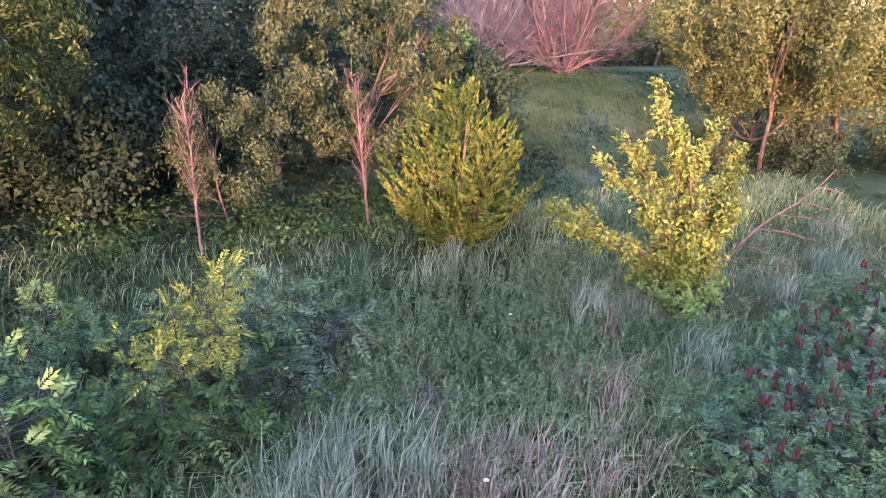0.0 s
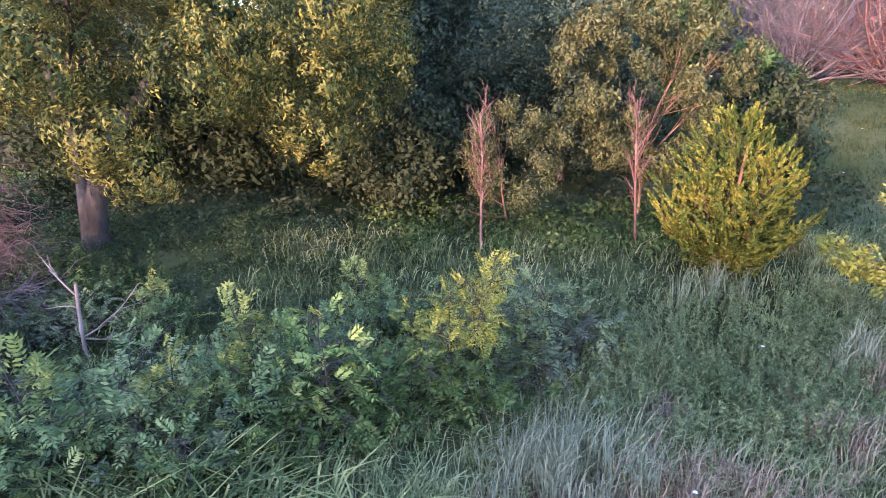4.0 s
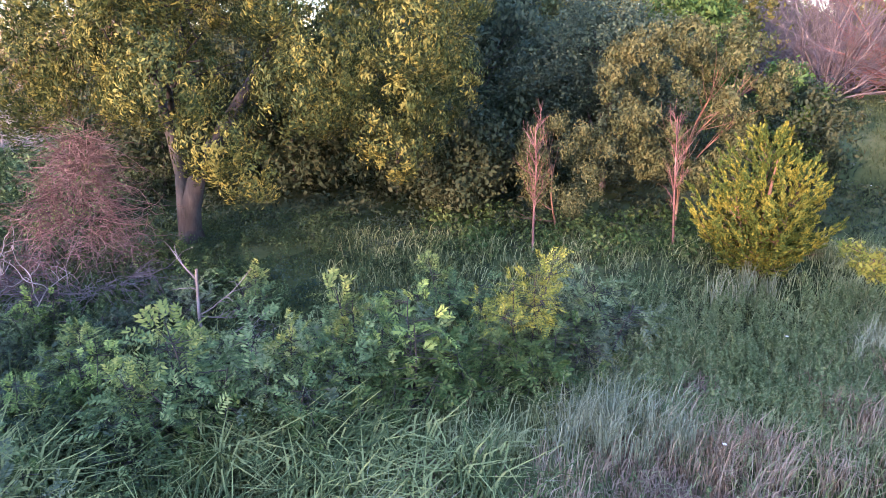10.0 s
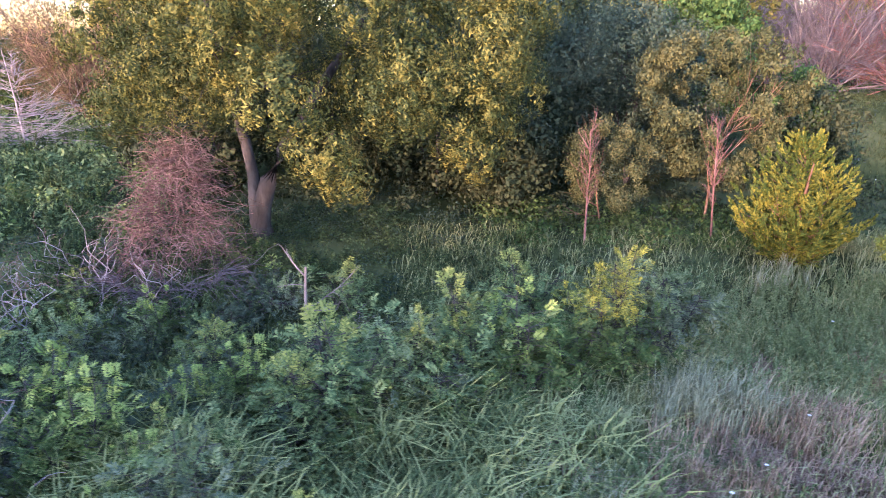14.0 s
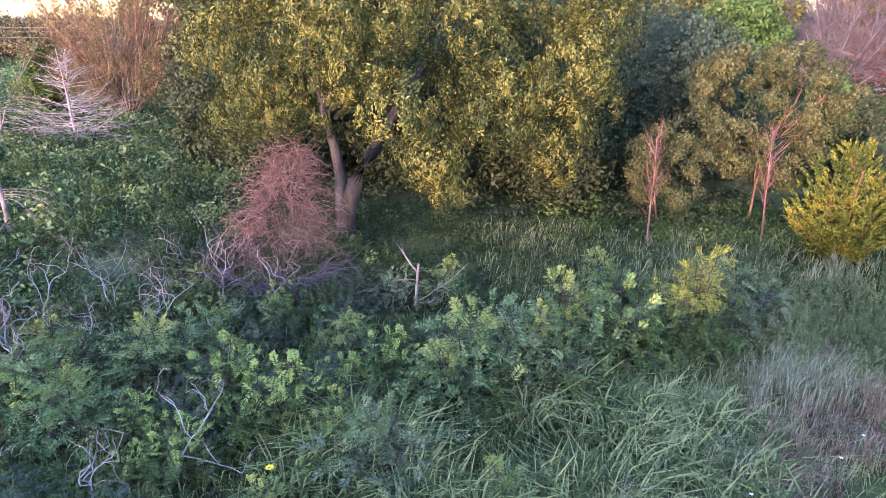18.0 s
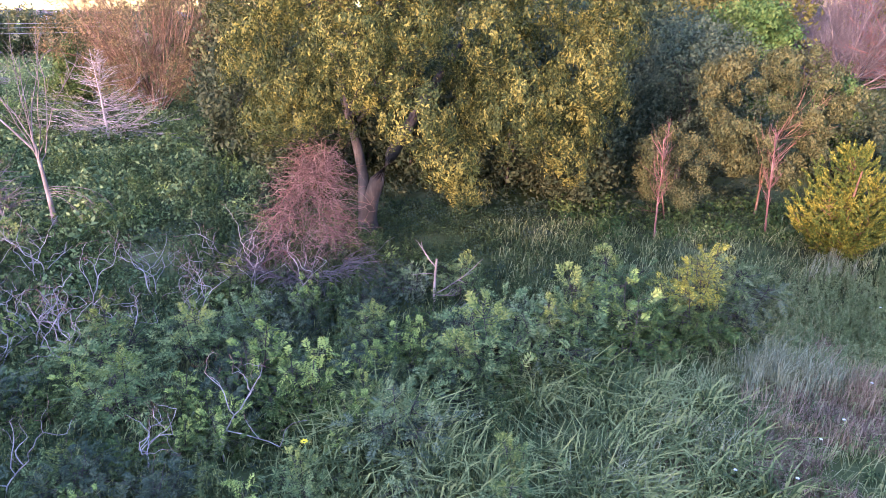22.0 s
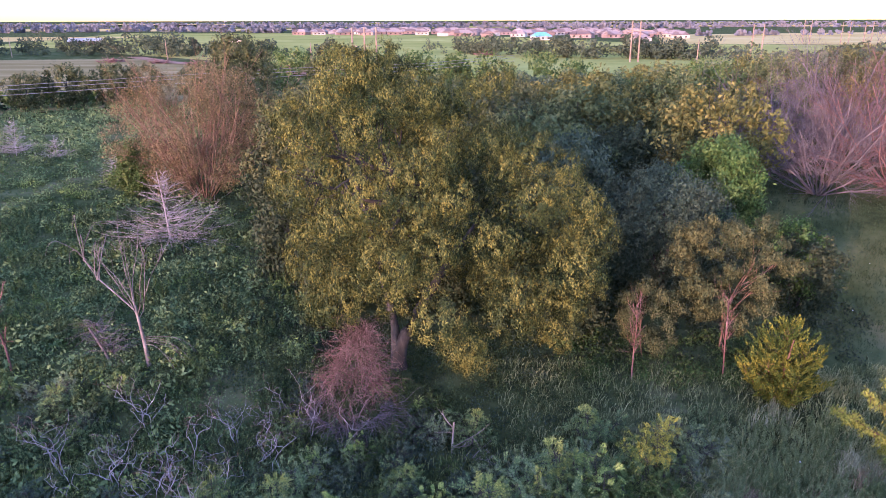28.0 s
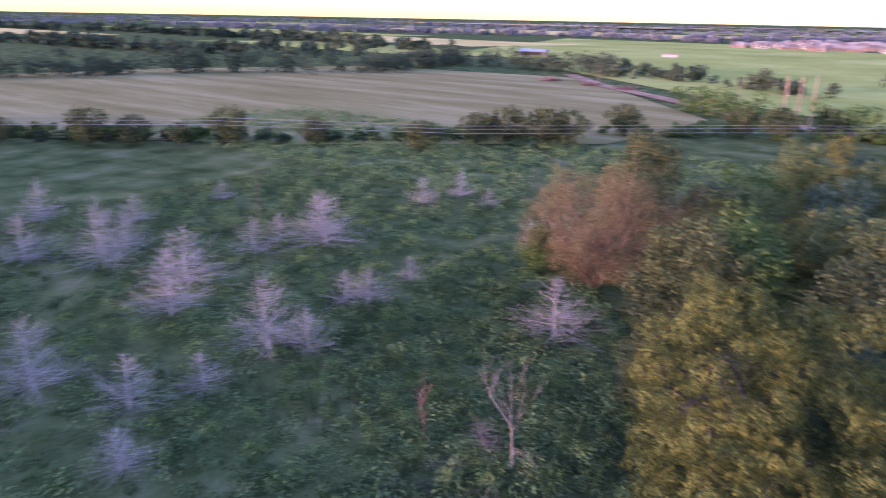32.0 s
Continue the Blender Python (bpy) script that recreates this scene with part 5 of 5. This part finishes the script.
def house(w, d, wall_mat, roof_mat, label):
    root = thing("house", label, "house", "houses of the far estate")
    bm = bmesh.new()
    box(bm, -w / 2, w / 2, -d / 2, d / 2, 0, 3)
    part("wall", bm_mesh("wall", bm, wall_mat), root)
    bm = bmesh.new()
    hip_roof(bm, -w / 2 - 0.5, w / 2 + 0.5, -d / 2 - 0.5, d / 2 + 0.5, 3.0, 3.2, d * 0.45)
    part("roof", bm_mesh("roof", bm, roof_mat), root)
    bm = bmesh.new()
    hip_roof(bm, -w / 2, -w / 2 + 6, -d / 2 - 2.5, d / 2 - 2, 3.0, 2.6, 1.2)
    part("gable", bm_mesh("gable", bm, roof_mat), root)
    for x in (-w * 0.3, 0, w * 0.3):
        bm = bmesh.new()
        box(bm, x - 0.8, x + 0.8, -d / 2 - 0.06, -d / 2 + 0.05, 0.9, 2.3)
        part("window", bm_mesh("window", bm, "pane"), root)
    return root


houses = [house(17, 11, "brick", "roof", "far brick house with brown hip roof"), house(14, 10, "white", "roof", "far pale house with brown hip roof"), house(19, 12, "brick", "roof", "far long brick house with hip roof")]
n = 0
for row in range(7):
    for c in range(15):
        u = c / 14
        x = -200 + u * 370 + rng.uniform(-6, 6) + row * 8
        y = 800 - u * 190 + row * 44 + rng.uniform(-8, 8)
        if rng.random() < 0.18:
            continue
        k = n % 3
        (put if n < 3 else again)(houses[k], x, y, rng.uniform(-0.5, 0.5) + (math.pi / 2 if rng.random() < 0.4 else 0), 1.0)
        n += 1
for x, y, k in ((112, 500, 1), (120, 640, 0), (95, 655, 2)):
    again(houses[k], x, y, 0.3, 1.0)
tarp_house = put(house(15, 10, "white", "blue", "far house with blue tarpaulin on its roof"), 50, 566, 0.2)


def build_barn():
    root = thing("barn", "open field barn with pale metal roof", "barn")
    bm = bmesh.new()
    for x in (-9, 8.7):
        box(bm, x, x + 0.3, -6, 6, 0, 3.2)
    box(bm, -8.7, 8.7, 5.7, 6, 0, 3.2)
    part("wall", bm_mesh("wall", bm, "brick"), root)
    bm = bmesh.new()
    v = [bm.verts.new(p) for p in ((-10, -7, 3.0), (10, -7, 3.0), (10, 0, 4.8), (-10, 0, 4.8), (10, 7, 3.2), (-10, 7, 3.2))]
    bm.faces.new((v[0], v[1], v[2], v[3]))
    bm.faces.new((v[3], v[2], v[4], v[5]))
    ret = bmesh.ops.solidify(bm, geom=bm.faces[:], thickness=0.15)
    part("roof", bm_mesh("roof", bm, "metal"), root)
    put(root, -253, 446, 0.3)


build_barn()


def utility_pole(height, arms, label):
    root = thing("utility_pole", label, "utility pole", "utility poles")
    v, f = tubes([(np.array([(0, 0, -0.3), (0, 0, height / 2), (0, 0, height)]), np.array([0.28, 0.24, 0.19]))], 8)
    part("pole", mesh_quads("pole", v, f, M["pole"], True), root)
    for z in arms:
        bm = bmesh.new()
        box(bm, 0.1, 1.1, -0.1, 0.1, z - 0.1, z + 0.1)
        part("crossarm", bm_mesh("crossarm", bm, "pole"), root)
    return root


pole = put(utility_pole(13.5, (9.0,), "tall weathered timber utility pole"), -31.3, 176.8)
for x, y, s in ((-28.2, 176.8, 1.0), (-25.9, 181.8, 1.0), (57.5, 266, 1.1), (60.5, 266, 1.1), (68, 219, 0.7), (105, 275, 1.0), (108.5, 274, 1.0), (209, 468, 1.1), (213, 467, 1.1), (241, 484, 1.0), (246, 484, 1.0), (262, 496, 1.0), (267, 496, 1.0), (-118, 262, 0.6), (-56, 235, 0.6), (-205, 300, 0.6)):
    again(pole, x, y, 0.3, s)
bm = bmesh.new()
box(bm, -2.6, 6.6, -0.15, 0.15, 11.2, 11.5)
put(thing("crossbeam", "timber crossbeam between two poles", "crossbeam", me=bm_mesh("crossbeam", bm, "pole")), 57.5, 266, -0.25)


def wires():
    lines = []
    for dz in (7.2, 6.6, 5.8):
        p = np.array([(-190, 12, dz), (-150, 42, dz - 0.8), (-110, 72, dz), (-72, 100, dz - 0.8), (-34, 130, dz), (-12, 156, dz - 0.7), (10, 180, dz)], float)
        lines.append((p, np.full(len(p), 0.035)))
    v, f = tubes(lines, 4)
    thing("power_line", "thin grey power wires along the hedge", "power line", me=mesh_quads("power_line", v, f, M["wire"]))


wires()

# ---- flowers and small things ----
def flower(label, mat, size):
    root = thing("flower_head", label, "flower")
    ring = np.array([(size * q * math.cos(k * 0.3927), size * q * math.sin(k * 0.3927), 0.75 + z) for q, z in ((0.25, 0.0), (0.75, 0.012)) for k in range(16)])
    ring[17::2, :2] *= 1.5
    v, f = ring, np.array([(k, (k + 1) % 16, 16 + (k + 1) % 16, 16 + k) for k in range(16)])
    part("petals", mesh_quads("petals", v, f, M[mat]), root)
    v, f = tubes([limb((0, 0, -0.02), (0, 0, 1), 0.78, 0.008, 0.005, 0.04)], 4)
    part("stalk", mesh_quads("stalk", v, f, M["weed"]), root)
    return root


put(flower("yellow wild flower in the weeds", "petal", 0.078), -2.2, 11.75)


def sumac(height, width):
    root = bush("sumac_shrub", "green sumac shrub with dark red seed heads", "shrub", height, width, 9, 150, 24, 0.078, group="sumac shrubs", feather=0.27, top="greyshrub")
    for k in range(7):
        a, r = rng.uniform(0, 6.28), width * 0.4 * rng.random()
        top = height * rng.uniform(0.7, 0.95)
        p = np.array([(r * math.cos(a), r * math.sin(a), top + u) for u in (0, 0.03, 0.07, 0.12, 0.16)])
        v, f = tubes([(p, np.array([0.006, 0.024, 0.029, 0.02, 0.005]))], 7)
        v = v + rng.normal(0, 0.008, v.shape)
        part("seed_head", mesh_quads("seed_head", v, f, M["sumac"]), root, "dark red seed head")
    return root


sumacs = [sumac(1.3, 1.8), sumac(1.1, 1.6)]
for k, (x, y, s) in enumerate(((13.4, 14.0, 1.0), (14.3, 14.5, 1.0), (14.3, 13.5, 1.0), (15.0, 13.4, 1.1), (15.0, 14.3, 1.0), (15.8, 14.0, 1.0), (15.9, 15.3, 0.9), (16.8, 15.0, 1.0), (18.2, 15.7, 1.0), (17.2, 16.2, 0.9), (19.6, 16.9, 1.0), (16.4, 13.2, 1.0), (12.9, 13.2, 0.8))):
    if k < 2:
        put(sumacs[k], x, y)
    else:
        again(sumacs[k % 2], x, y, k * 1.7, s)
fallen("fallen_branches", "bare pinkish branches beside the yellow tree", 18.0, 18.2, "redtwig", 7, 1.9, 0.3)

petal = flower("small white wild flower in the grass", "whitepetal", 0.035)
tagged(petal, group="white wild flowers")
put(petal, 7.6, 12.2)
for x, y in ((8.4, 12.9), (6.6, 11.0), (8.9, 12.0), (9.8, 14.4), (5.6, 11.2), (12.4, 18.6), (22.5, 34.0), (24.0, 31.0), (19.5, 29.5), (21.0, 36.5)):
    again(petal, x, y, x)

# ---- more of the distance ----
def brush_pile(radius):
    root = thing("brush_pile", "heap of red-brown cut brush by the field", "brush pile", "brush piles")
    lines = []
    for k in range(60):
        a = rng.uniform(0, 6.283)
        lines.append(limb((radius * 0.6 * rng.normal(), radius * 0.4 * rng.normal(), rng.uniform(0, 0.7)), (math.cos(a), math.sin(a), 0.3), rng.uniform(1.5, 3.5), 0.16, 0.07, 0.2, -0.05, 4))
    v, f = tubes(lines, 4)
    part("branchwork", mesh_quads("branchwork", v, f, M["redtwig"]), root, kind="stuff")
    return root


pile = put(brush_pile(3.0), -118.0, 256.0)
for x, y in ((-100.0, 249.0), (-140.0, 262.0), (4.0, 318.0), (-66.0, 232.0)):
    again(pile, x, y, x, 1.1)


def build_shed():
    root = thing("shed", "small tan shed in the pasture", "shed")
    bm = bmesh.new()
    box(bm, -5, 5, -2, 2, 0, 2.0)
    part("wall", bm_mesh("wall", bm, "white"), root)
    bm = bmesh.new()
    hip_roof(bm, -5.4, 5.4, -2.4, 2.4, 2.0, 0.8, 0.4)
    part("roof", bm_mesh("roof", bm, "pole"), root)
    put(root, -177, 514, 0.2)


build_shed()
put(sapling(9.5, "tall thin dead tree in the open field", 0.2), -55.9, 40.0)
